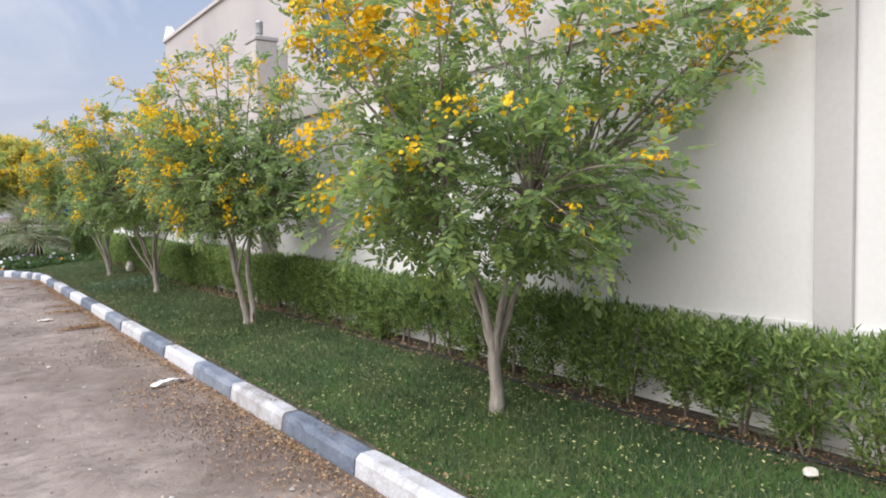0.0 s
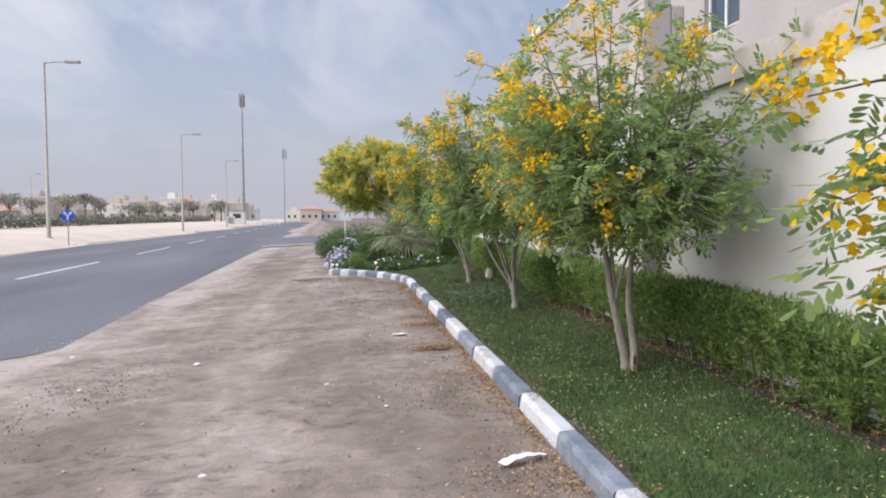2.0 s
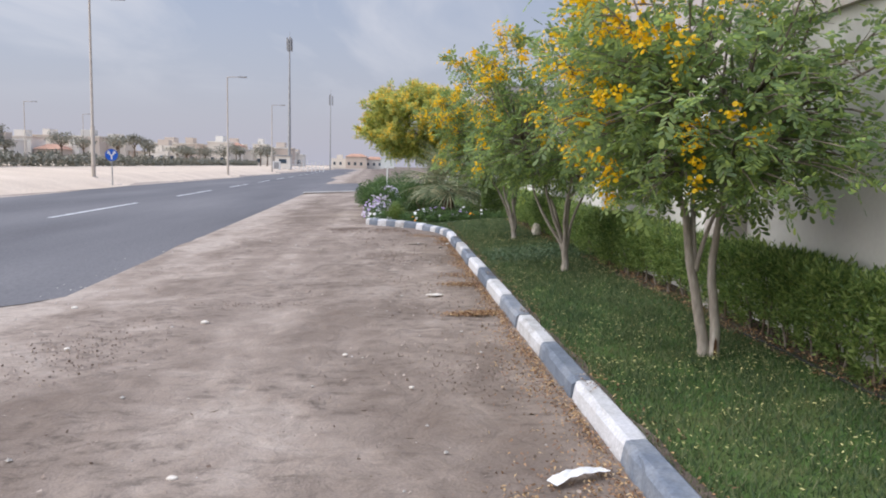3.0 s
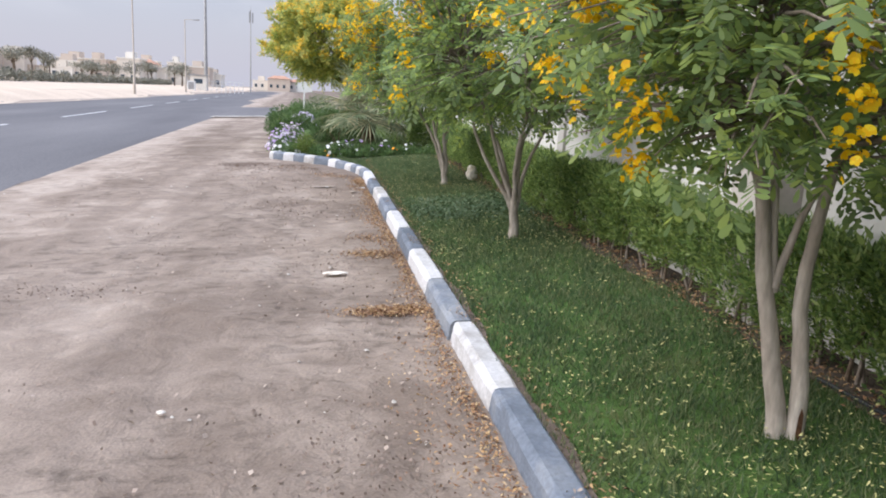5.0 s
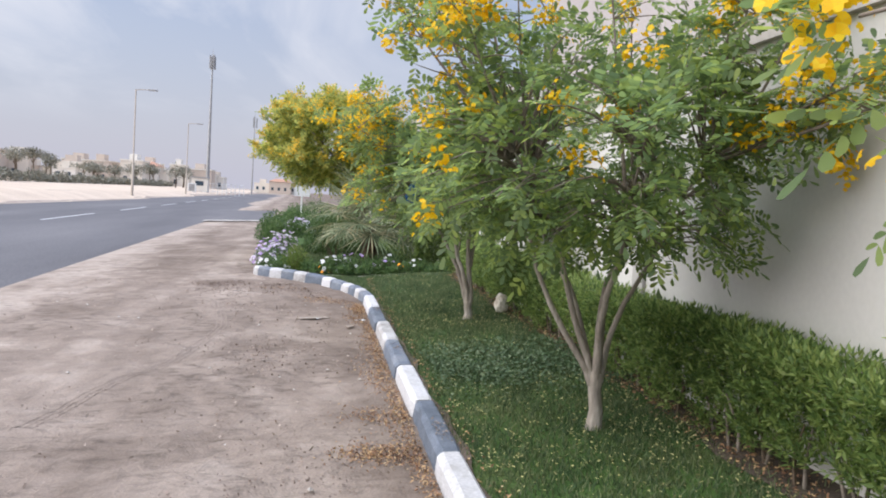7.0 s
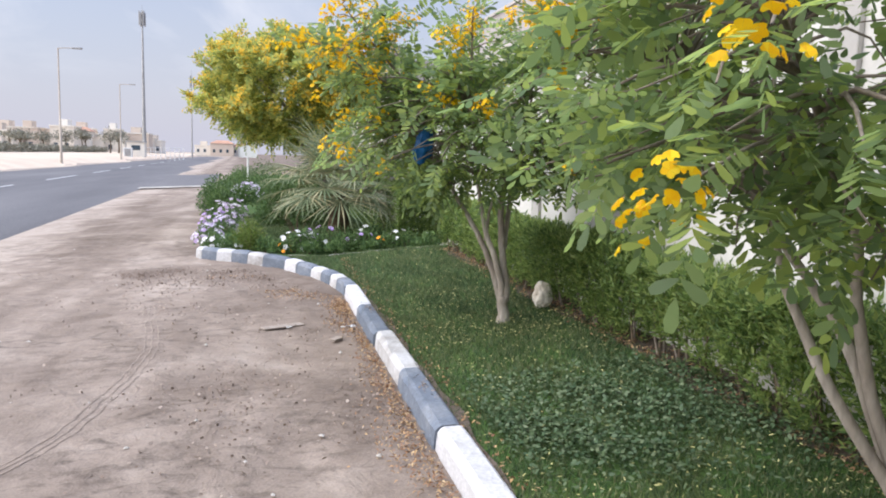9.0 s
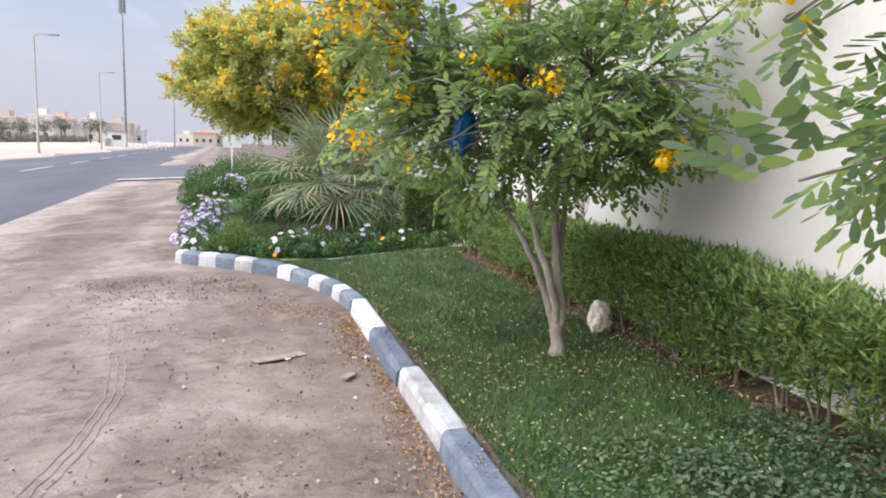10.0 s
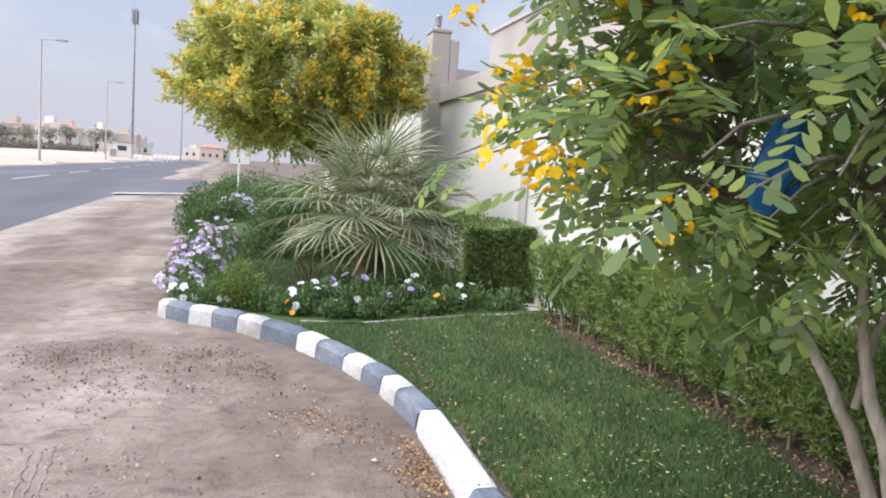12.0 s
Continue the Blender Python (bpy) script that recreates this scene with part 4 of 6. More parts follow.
    for sx, sy, sz in shoots:
        goal = clampx((sx, sy, sz))
        k0 = min((pts[k] for pts in limbs for k in range(len(pts) - 4, len(pts))), key=lambda p: (Vector((goal.x, goal.y, p.z)) - p).length)
        pts = twig(k0, goal, 0.014, 0.0, 9)
        for k in range(3, 9):
            tips.append(pts[k] + Vector((r.uniform(-1, 1), r.uniform(-1, 1), r.uniform(-1, 1))) * 0.03)
            tipdir.append(Vector((r.uniform(-1, 1), r.uniform(-1, 1), r.uniform(-0.1, 0.7))))
            # short side shoots fill the upper crown
            if k > 3:
                for _ in range(2):
                    a = r.uniform(0, 6.283)
                    far = clampx(pts[k] + Vector((math.cos(a), math.sin(a), r.uniform(-0.2, 0.7))) * r.uniform(0.10, 0.30))
                    st = twig(pts[k], far, 0.005, 0.02, 4)
                    for j in (2, 3):
                        tips.append(st[j])
                        tipdir.append((st[3] - st[0]).normalized() + Vector((0, 0, 0.3)))
                    if k > 5 and r.random() < 0.30:
                        ftips.append((st[3], 0.7))
        ftips.append((pts[8], 1.0))
        if r.random() < 0.6:
            ftips.append((pts[7] + Vector((r.uniform(-0.08, 0.08), r.uniform(-0.08, 0.08), 0)), 0.9))
    if clear:
        gap = [i for i, p in enumerate(tips) if (p - Vector(clear[0])).length > clear[1]]
        tips, tipdir = [tips[i] for i in gap], [tipdir[i] for i in gap]
        ftips = [f for f in ftips if (f[0] - Vector(clear[0])).length > clear[1]]
    put("branchwork", mesh_of("twigs", TV, TF, TREE_TWIG, True), root, kind="stuff")
    P = np.array([list(t) for t in tips])
    D = np.array([list(t) for t in tipdir])
    per = 2
    P2 = np.repeat(P, per, axis=0) + rng.normal(0, 0.02, (len(P) * per, 3))
    D2 = unit(np.repeat(unit(D), per, axis=0) * 0.75 + rng.normal(0, 0.58, (len(P) * per, 3)))
    room = P2[:, 0] + D2[:, 0] * 0.2 + base.x < WALL_X - 0.03
    P2, D2 = P2[room], D2[room]
    L = rng.uniform(0.12, 0.21, len(P2)) * big
    put("crown", raw_mesh("crown", compound(P2, D2, L), 7, LEAF), root, kind="stuff")
    # flower sprays: on the shoots first, then over the dome's upper and outer side
    for q in sprays:
        for _ in range(2):
            ftips.append((clampx(Vector(q) + Vector((r.gauss(0, 0.05), r.gauss(0, 0.05), r.gauss(0, 0.06)))), 0.75))
    outer = sorted(range(len(tips)), key=lambda i: -((tips[i] - centre).length + 0.6 * (tips[i].z - zm) - 0.5 * tips[i].x + r.uniform(0, 1.5)))
    for i in outer[:max(0, clusters - len(ftips)) * 3:3]:
        ftips.append((tips[i] + (tips[i] - centre).normalized() * 0.06, r.uniform(0.4, 0.9)))
    FP, FD, FS = [], [], []
    for p, amount in ftips:
        k = int(r.uniform(20, 40) * amount)
        hang = Vector((r.uniform(-0.6, 0.6), r.uniform(-0.6, 0.6), r.uniform(-1.0, 0.4))).normalized() * r.uniform(0.03, 0.10)
        for _ in range(k):
            q = Vector((r.gauss(0, 0.034), r.gauss(0, 0.034), r.gauss(0.0, 0.034))) + hang * r.uniform(-1, 1)
            if p.x + q.x + base.x > WALL_X - 0.03:
                continue
            FP.append(list(p + q)); FD.append([q.x * 10 + r.uniform(-0.5, 0.5), q.y * 10 + r.uniform(-0.5, 0.5), 0.5 + r.uniform(-0.4, 0.4)]); FS.append(r.uniform(0.018, 0.032))
    put("blossom", raw_mesh("blossom", blossoms(np.array(FP), np.array(FD), np.array(FS)), 5, PETAL), root, "clusters of bright yellow cup flowers", kind="stuff")
    return root


def round_tree(at, centre, rx, ry, rz):
    """Dense clipped round tree covered in yellow blossom: leafy sprays on limbs, tufted outline."""
    global rng
    r = random.Random(77)
    rng = np.random.default_rng(77)
    root = thing("round_flowering_tree", at, "dense rounded tree covered in yellow blossom", "tree")
    c = Vector(centre) - Vector(at)
    put("trunk", tube_mesh("trunk", [(0, 0, -0.05), (0.02, 0, 0.4), (0, 0.03, 0.8), (0, 0, 1.2)], [0.12, 0.09, 0.08, 0.08], BARK, 10), root)
    for k in range(6):
        a = k * 1.05
        put("limb", tube_mesh("limb", bend((0, 0, 1.1), c + Vector((math.cos(a) * rx * 0.7, math.sin(a) * ry * 0.7, r.uniform(-0.2, 0.5))), 0.1, 7, 0.08, r), [0.055 - 0.006 * i for i in range(7)], BARK, 7), root)
    # tufts: each a short leafy shoot that ends in blossom
    m = 900
    q = unit(rng.normal(0, 1, (m, 3)))
    rad = rng.uniform(0.30, 1.0, m) ** 0.5
    lump = np.array([1 + 0.14 * noise.noise(Vector(v) * 2.6) + 0.08 * noise.noise(Vector(v) * 6.5) for v in q])
    sq = np.sign(q) * np.abs(q) ** np.array([0.85, 0.85, 0.8])
    T = sq * (rad * lump)[:, None] * np.array([rx, ry, rz]) * 0.93 + np.array(c)
    low = T[:, 2] < c.z - rz * 0.45
    T[low, 0] = c.x + (T[low, 0] - c.x) * 0.86
    A = unit(q * 0.9 + rng.normal(0, 0.25, (m, 3)) + np.array([0, 0, 0.55]))
    k = 10
    f = np.tile(np.linspace(-0.25, 0.75, k), m)
    P = np.repeat(T, k, axis=0) + np.repeat(A, k, axis=0) * (f * 0.20)[:, None] + rng.normal(0, 0.03, (m * k, 3))
    D = unit(np.repeat(A, k, axis=0) * 0.55 + rng.normal(0, 0.60, (m * k, 3)) + np.array([0, 0, 0.1]))
    put("crown", raw_mesh("crown", compound(P, D, rng.uniform(0.15, 0.23, m * k), pairs=4, leaflet=0.38, wide=0.5), 7, LEAF_OLIVE), root, kind="stuff")
    keep = (rad * lump > 0.80) & (q[:, 2] > -0.55) & (rng.random(m) < 0.80 + 0.25 * q[:, 2])
    n = 34
    FP = np.repeat(T[keep] + A[keep] * 0.19, n, axis=0)
    FD = np.repeat(A[keep], n, axis=0) + rng.normal(0, 0.5, (len(FP), 3))
    FP = FP + rng.normal(0, 0.045, FP.shape) + np.repeat(A[keep], n, axis=0) * rng.uniform(-0.08, 0.06, len(FP))[:, None]
    put("blossom", raw_mesh("blossom", blossoms(FP, FD, rng.uniform(0.022, 0.036, len(FP))), 5, PETAL_PALE), root, "dense yellow blossom", kind="stuff")


# ---------------------------------------------------------------- hedge
def sprigs(pos, dirs, length, per, leaf, width):
    """Leafy shoots: per lance leaves along each shoot, spreading to both sides."""
    n = len(pos)
    d, a, b = frames_from(unit(dirs), 0.6)
    P, D = [], []
    for k in range(per):
        f = 0.15 + 0.85 * k / (per - 1)
        q = 2.4 * k + rng.uniform(-0.4, 0.4, n)
        out = a * np.cos(q)[:, None] + b * np.sin(q)[:, None]
        P.append(pos + d * (length * f)[:, None])
        D.append(d * (0.55 + 0.5 * f) + out * (0.95 - 0.55 * f))
    P, D = np.concatenate(P), np.concatenate(D)
    m = len(P)
    return blades(P, D, rng.uniform(*leaf, m), rng.uniform(*width, m), LANCE, 0.3)


def hedge():
    """A row of separate plants, bare-stemmed at the foot, grown together and clipped above."""
    global rng
    rng = np.random.default_rng(31)
    r = random.Random(31)
    o = np.array([3.68, 10, 0.3])
    root = thing("hedge", o, "clipped green hedge with bare stems along the garden wall", "hedge")

    def ground(y):
        return float(lawn_z(np.array(3.6), np.array(y)))

    POS, DIR, LEN = [], [], []
    y = -2.0
    while y < 20.75:
        g = ground(y)
        wide = r.uniform(0.15, 0.21)
        foot = r.choice([0.02, 0.04, 0.07, 0.10, 0.15]) if y > 7 else r.choice([0.03, 0.06, 0.12, 0.20])
        front = 3.46 + r.uniform(-0.025, 0.04)
        top = float(np.interp(y, [4, 11], [0.575, 0.63])) + 0.02 * math.sin(y * 1.7) + r.uniform(-0.02, 0.02)
        n = 330
        h = rng.random(n) ** 0.85
        z = g + foot + (top - foot) * h
        # narrow at the foot, full above
        half = wide * np.interp(h, [0, 0.25, 0.55, 1], [0.40, 0.60, 1.0, 1.15])
        side = rng.uniform(-1, 1, n)
        yy = y + side * half
        depth = rng.random(n) ** 1.7
        x0 = front + 0.07 * side * side + np.interp(h, [0, 0.3, 1], [0.08, 0.02, 0.0])
        x = x0 + (3.78 - x0) * depth
        cap = rng.random(n) < 0.30
        x = np.where(cap, rng.uniform(front, 3.79, n), x)
        z = np.where(cap, g + top - np.abs(rng.normal(0.03, 0.025, n)), z)
        POS.append(np.stack([x, yy, z - 0.05], -1))
        DIR.append(np.stack([np.where(cap, 0, -0.55 * (1 - depth)) + rng.normal(0, 0.3, n), 0.45 * side + rng.normal(0, 0.35, n), 0.75 + 0.4 * cap + rng.normal(0, 0.3, n)], -1))
        LEN.append(rng.uniform(0.07, 0.13, n))
        # stems of this plant
        for k in range(r.choice([2, 3, 3])):
            sx, sy = 3.6 + r.uniform(-0.03, 0.05), y + r.uniform(-0.06, 0.06)
            p0 = Vector((sx, sy, g - 0.03)) - Vector(o)
            p1 = p0 + Vector((r.uniform(-0.05, 0.03), r.uniform(-0.06, 0.06), 0.16))
            p2 = p1 + Vector((r.uniform(-0.06, 0.03), r.uniform(-0.10, 0.10), 0.18))
            put("stem", tube_mesh("stem", [p0, p1, p2], [0.012, 0.009, 0.005], TREE_TWIG if k else TWIG, 6), root)
        y += r.uniform(0.27, 0.36) if y > 5 else r.uniform(0.34, 0.46)
    P, D, L = np.concatenate(POS), np.concatenate(DIR), np.concatenate(LEN)
    keep = P[:, 0] < 3.80
    put("foliage", raw_mesh("foliage", sprigs(P[keep] - o, D[keep], L[keep], 7, (0.035, 0.062), (0.013, 0.021)), 4, HEDGE_LEAF), root, kind="stuff")
    # taller shoots breaking the clipped line
    m = 420
    y = rng.uniform(-2, 20.3, m)
    P = np.stack([rng.uniform(3.5, 3.74, m), y, lawn_z(np.full(m, 3.6), y) + np.interp(y, [4, 11], [0.54, 0.595]) + rng.uniform(-0.02, 0.03, m)], -1)
    put("top_growth", raw_mesh("top_growth", sprigs(P - o, np.stack([rng.normal(0, 0.25, m), rng.normal(0, 0.25, m), np.ones(m)], -1), rng.uniform(0.04, 0.10, m), 6, (0.03, 0.055), (0.012, 0.018)), 4, HEDGE_LEAF), root, kind="stuff")


def end_hedge():
    global rng
    rng = np.random.default_rng(32)
    root = thing("end_hedge", (3.4, 26, 0.2), "dark clipped hedge block beside the flower bed", "hedge")
    n = 34000
    y0, y1, x0, x1 = 21.62, 33.0, 3.05, 3.8
    x, y = rng.uniform(x0, x1, n), rng.uniform(y0, y1, n)
    z = rng.uniform(0.3, 1.13, n)
    face = rng.random(n)
    y = np.where(face < 0.35, y0 + np.abs(rng.normal(0, 0.06, n)), y)
    x = np.where((face >= 0.35) & (face < 0.6), x0 + np.abs(rng.normal(0, 0.05, n)), x)
    z = np.where(face >= 0.6, 1.13 - np.abs(rng.normal(0, 0.04, n)), z) + 0.02 * np.sin(y * 6) + 0.02 * np.sin(x * 9)
    D = np.stack([rng.normal(-0.3, 0.6, n), rng.normal(-0.4, 0.6, n), 0.5 + rng.normal(0, 0.4, n)], -1)
    P = np.stack([x, y, z], -1) - np.array([3.4, 26, 0.2])
    put("foliage", raw_mesh("foliage", blades(P, D, rng.uniform(0.03, 0.06, n), rng.uniform(0.015, 0.026, n), LANCE, 0.3), 4, HEDGE_LEAF), root, kind="stuff")
    for i in range(6):
        put("stem", tube_mesh("stem", [(-0.1, -3.2 + i * 1.6, -0.1), (-0.08, -3.1 + i * 1.6, 0.4)], [0.015, 0.01], TWIG, 6), root)


# ---------------------------------------------------------------- flower bed
def bed_ground():
    ys = np.arange(21.03, 60, 0.35)
    a, b = [], []
    for y in ys:
        xl = float(np.interp(y, [21.03, 21.8, 24, 31, 60], [1.2, 0.33, 0.12, -0.1, -0.75]))
        zl = float(earth_z(np.array(xl), np.array(y))) + 0.05
        a.append((xl, y, zl))
        b.append((3.84, y, 0.30))
    n = 9
    V, F = [], []
    for p, q in zip(a, b):
        for k in range(n):
            s = k / (n - 1)
            V.append((p[0] + (q[0] - p[0]) * s, p[1], p[2] + (q[2] - p[2]) * min(1, s * 1.6) + (0.03 * math.sin(p[1] * 3 + k) if 0 < k < n - 1 else 0)))
    for i in range(len(a) - 1):
        for k in range(n - 1):
            F.append((i * n + k, i * n + k + 1, (i + 1) * n + k + 1, (i + 1) * n + k))
    put("bed_ground", mesh_of("bed_ground", V, F, TURF, True), None, "planted flower bed with turf and soil", "flower bed", kind="structure")
    k = 26000
    x, y = rng.uniform(0.75, 3.0, k), 21.9 + 6.5 * rng.random(k) ** 1.3
    pos = np.stack([x, y, np.array([bed_z(p, q) for p, q in zip(x, y)]) + 0.01], -1)
    dirs = np.stack([rng.normal(0, 0.5, k), rng.normal(0, 0.5, k), np.ones(k)], -1)
    put("bed_grass", raw_mesh("bed_grass", blades(pos, dirs, rng.uniform(0.03, 0.08, k), rng.uniform(0.006, 0.011, k), np.array([(-0.5, 0), (0.5, 0), (0.32, 0.6), (0, 1.0)])), 4, GRASS), None, "rough green grass in the flower bed", "grass", kind="stuff")
    part_root = thing("edging", (2.7, 21.05, 0.26), "thin pale concrete edging between lawn and flower bed", "edging", kind="structure")
    for i in range(5):
        bm = box_bm(-1.25 + i * 0.47, -1.25 + i * 0.47 + 0.465, -0.018, 0.018, -0.12, 0.002, 0.004)
        for v in bm.verts:
            v.co.z += float(lawn_z(np.array(2.7 + v.co.x), np.array(21.05))) - 0.26
            v.co.y -= 0.04 + 0.11 * v.co.x
        part("edging_piece", bm, CONCRETE, part_root)
    part("step_slab", box_bm(0.93, 1.13, -0.55, 0.55, -0.15, 0.11, 0.012), CONCRETE, part_root)


def clump(name, at, radius, height, leafmat, n, leaf=(0.02, 0.045), flowers=None, count=0, fsize=(0.03, 0.05), label="", category="plant", group="", seed=1, spread=1.0):
    """A bushy plant: thin stems, a mound of leaves and, if given, flowers on top."""
    global rng
    rng = np.random.default_rng(seed)
    r = random.Random(seed)
    root = thing(name, at, label, category, group)
    q = unit(rng.normal(0, 1, (n, 3)))
    q[:, 2] = np.abs(q[:, 2])
    rad = rng.random(n) ** 0.4
    lump = np.array([1 + 0.28 * noise.noise(Vector(v) * 3 + Vector((seed * 3.7, 0, 0))) for v in q])
    P = q * (rad * lump)[:, None] * np.array([radius, radius * spread, height]) + np.array([0, 0, 0.02])
    D = q * 0.8 + rng.normal(0, 0.5, (n, 3)) + np.array([0, 0, 0.35])
    put("foliage", raw_mesh("foliage", blades(P, D, rng.uniform(*leaf, n), rng.uniform(leaf[0] * 0.55, leaf[1] * 0.5, n), OVAL), 6, leafmat), root, kind="stuff")
    for k in range(5):
        a = k * 1.26 + r.uniform(0, 1)
        put("stem", tube_mesh("stem", [(0, 0, -0.03), (math.cos(a) * radius * 0.25, math.sin(a) * radius * 0.25, height * 0.4), (math.cos(a) * radius * 0.5, math.sin(a) * radius * 0.5 * spread, height * 0.7)], [0.006, 0.005, 0.003], TWIG, 5), root)
    if flowers is not None and count:
        q = unit(rng.normal(0, 1, (count, 3)))
        q[:, 2] = np.abs(q[:, 2]) * 0.9 + 0.1
        P = q * rng.uniform(0.95, 1.12, count)[:, None] * np.array([radius, radius * spread, height]) + np.array([0, 0, 0.03])
        D = q + np.array([0, -0.4, 0.5]) + rng.normal(0, 0.3, (count, 3))
        put("blossom", raw_mesh("blossom", blossoms(P, D, rng.uniform(*fsize, count)), 5, flowers), root, kind="stuff")
    return root


def bed_z(x, y):
    xl = float(np.interp(y, [21.03, 21.8, 24, 31, 60], [1.2, 0.33, 0.12, -0.1, -0.75]))
    zl = float(earth_z(np.array(xl), np.array(y))) + 0.05
    s = (x - xl) / (3.84 - xl)
    return zl + (0.30 - zl) * min(1, max(0, s) * 1.6)


def fan_palm(at):
    global rng
    r = random.Random(12)
    rng = np.random.default_rng(12)
    root = thing("fan_palm", at, "low grey-green fan palm with spiky split fronds", "palm")
    put("trunk", lathe("trunk", [(0.17, -0.05), (0.19, 0.15), (0.15, 0.35), (0.17, 0.55), (0.10, 0.70), (0.05, 0.78)], FIBRE, 14), root, "short fibrous palm trunk")
    kinds = []
    for k in range(7):
        segs = []
        n = 30
        L = r.uniform(0.60, 0.78)
        for i in range(n):
            a = radians(-118 + 236 * i / (n - 1))
            ln = L * (0.72 + 0.28 * math.cos(a * 0.6)) * r.uniform(0.92, 1.05)
            out = Vector((math.sin(a), math.cos(a), 0.0))
            side = Vector((math.cos(a), -math.sin(a), 0.0))
            lift = 0.10 * math.cos(a)
            pts = []
            for j, (s, w) in enumerate(((0.04, 0.005), (0.45, 0.012), (0.75, 0.008), (1.0, 0.001))):
                c = out * ln * s + Vector((0, 0, lift * s - 0.20 * s * s * s * r.uniform(0.4, 1.5) * ln))
                pts.append((c - side * w + Vector((0, 0, 0.004)), c, c + side * w + Vector((0, 0, 0.004))))
            segs.append(pts)
        V, F = [], []
        for pts in segs:
            b = len(V)
            for t3 in pts:
                V.extend(t3)
            for j in range(3):
                F += [(b + 3 * j, b + 3 * j + 1, b + 3 * j + 4, b + 3 * j + 3), (b + 3 * j + 1, b + 3 * j + 2, b + 3 * j + 5, b + 3 * j + 4)]
        kinds.append(mesh_of("frond", V, F, PALM))
    stalks = {}
    for i in range(40):
        az = i * 2.39996 + r.uniform(-0.2, 0.2)
        el = radians(78 - 92 * (i / 39) ** 0.8 + r.uniform(-7, 7))
        pl = r.uniform(0.50, 0.72)
        d = Vector((math.cos(az) * math.cos(el), math.sin(az) * math.cos(el), math.sin(el)))
        start = Vector((0, 0, 0.74)) + d * 0.05
        end = start + d * pl
        fr = put("frond", kinds[i % 7], root)
        fr.matrix_basis = Matrix.Translation(end) @ d.to_track_quat("Y", "Z").to_matrix().to_4x4() @ pose(0, 0, 0, -14 - 10 * math.cos(el), 0, 0) @ Matrix.Scale(r.uniform(0.85, 1.1), 4)
        put("stalk", tube_mesh("stalk", [start, start.lerp(end, 0.5) + Vector((0, 0, 0.02)), end], [0.012, 0.009, 0.006], PALM, 5), root)
    # a thin bare suckering shrub beside the trunk
    return root


def ground_cover():
    global rng
    rng = np.random.default_rng(55)
    n = 11000
    y = rng.normal(14.25, 0.45, n)
    x = rng.uniform(2.2, 3.6, n)
    keep = (y > 13.2) & (y < 15.05) & (rng.random(n) < 0.4 + 0.6 * np.sin(x * 4 + y * 3) ** 2)
    x, y = x[keep], y[keep]
    n = len(x)
    P = np.stack([x, y, lawn_z(x, y) + rng.uniform(0.015, 0.07, n)], -1)
    D = np.stack([rng.normal(0, 0.8, n), rng.normal(0, 0.8, n), rng.normal(0.15, 0.3, n)], -1)
    put("ground_cover_plants", raw_mesh("ground_cover", blades(P, D, rng.uniform(0.016, 0.034, n), rng.uniform(0.012, 0.024, n), OVAL), 6, COVER_LEAF), None, "low broad-leaved ground cover in the lawn", "ground cover", kind="stuff")


def lumpy(name, sx, sy, sz, mat, seed, sub=3, amp=0.18):
    bm = bmesh.new()
    bmesh.ops.create_icosphere(bm, subdivisions=sub, radius=1)
    for v in bm.verts:
        k = 1 + amp * noise.noise(v.co * 1.8 + Vector((seed, 0, 0))) + amp * 0.4 * noise.noise(v.co * 5 + Vector((0, seed, 0)))
        v.co = Vector((v.co.x * sx * k, v.co.y * sy * k, v.co.z * sz * k))
    me = bpy.data.meshes.new(name)
    bm.to_mesh(me)
    bm.free()
    me.materials.append(mat)
    return me


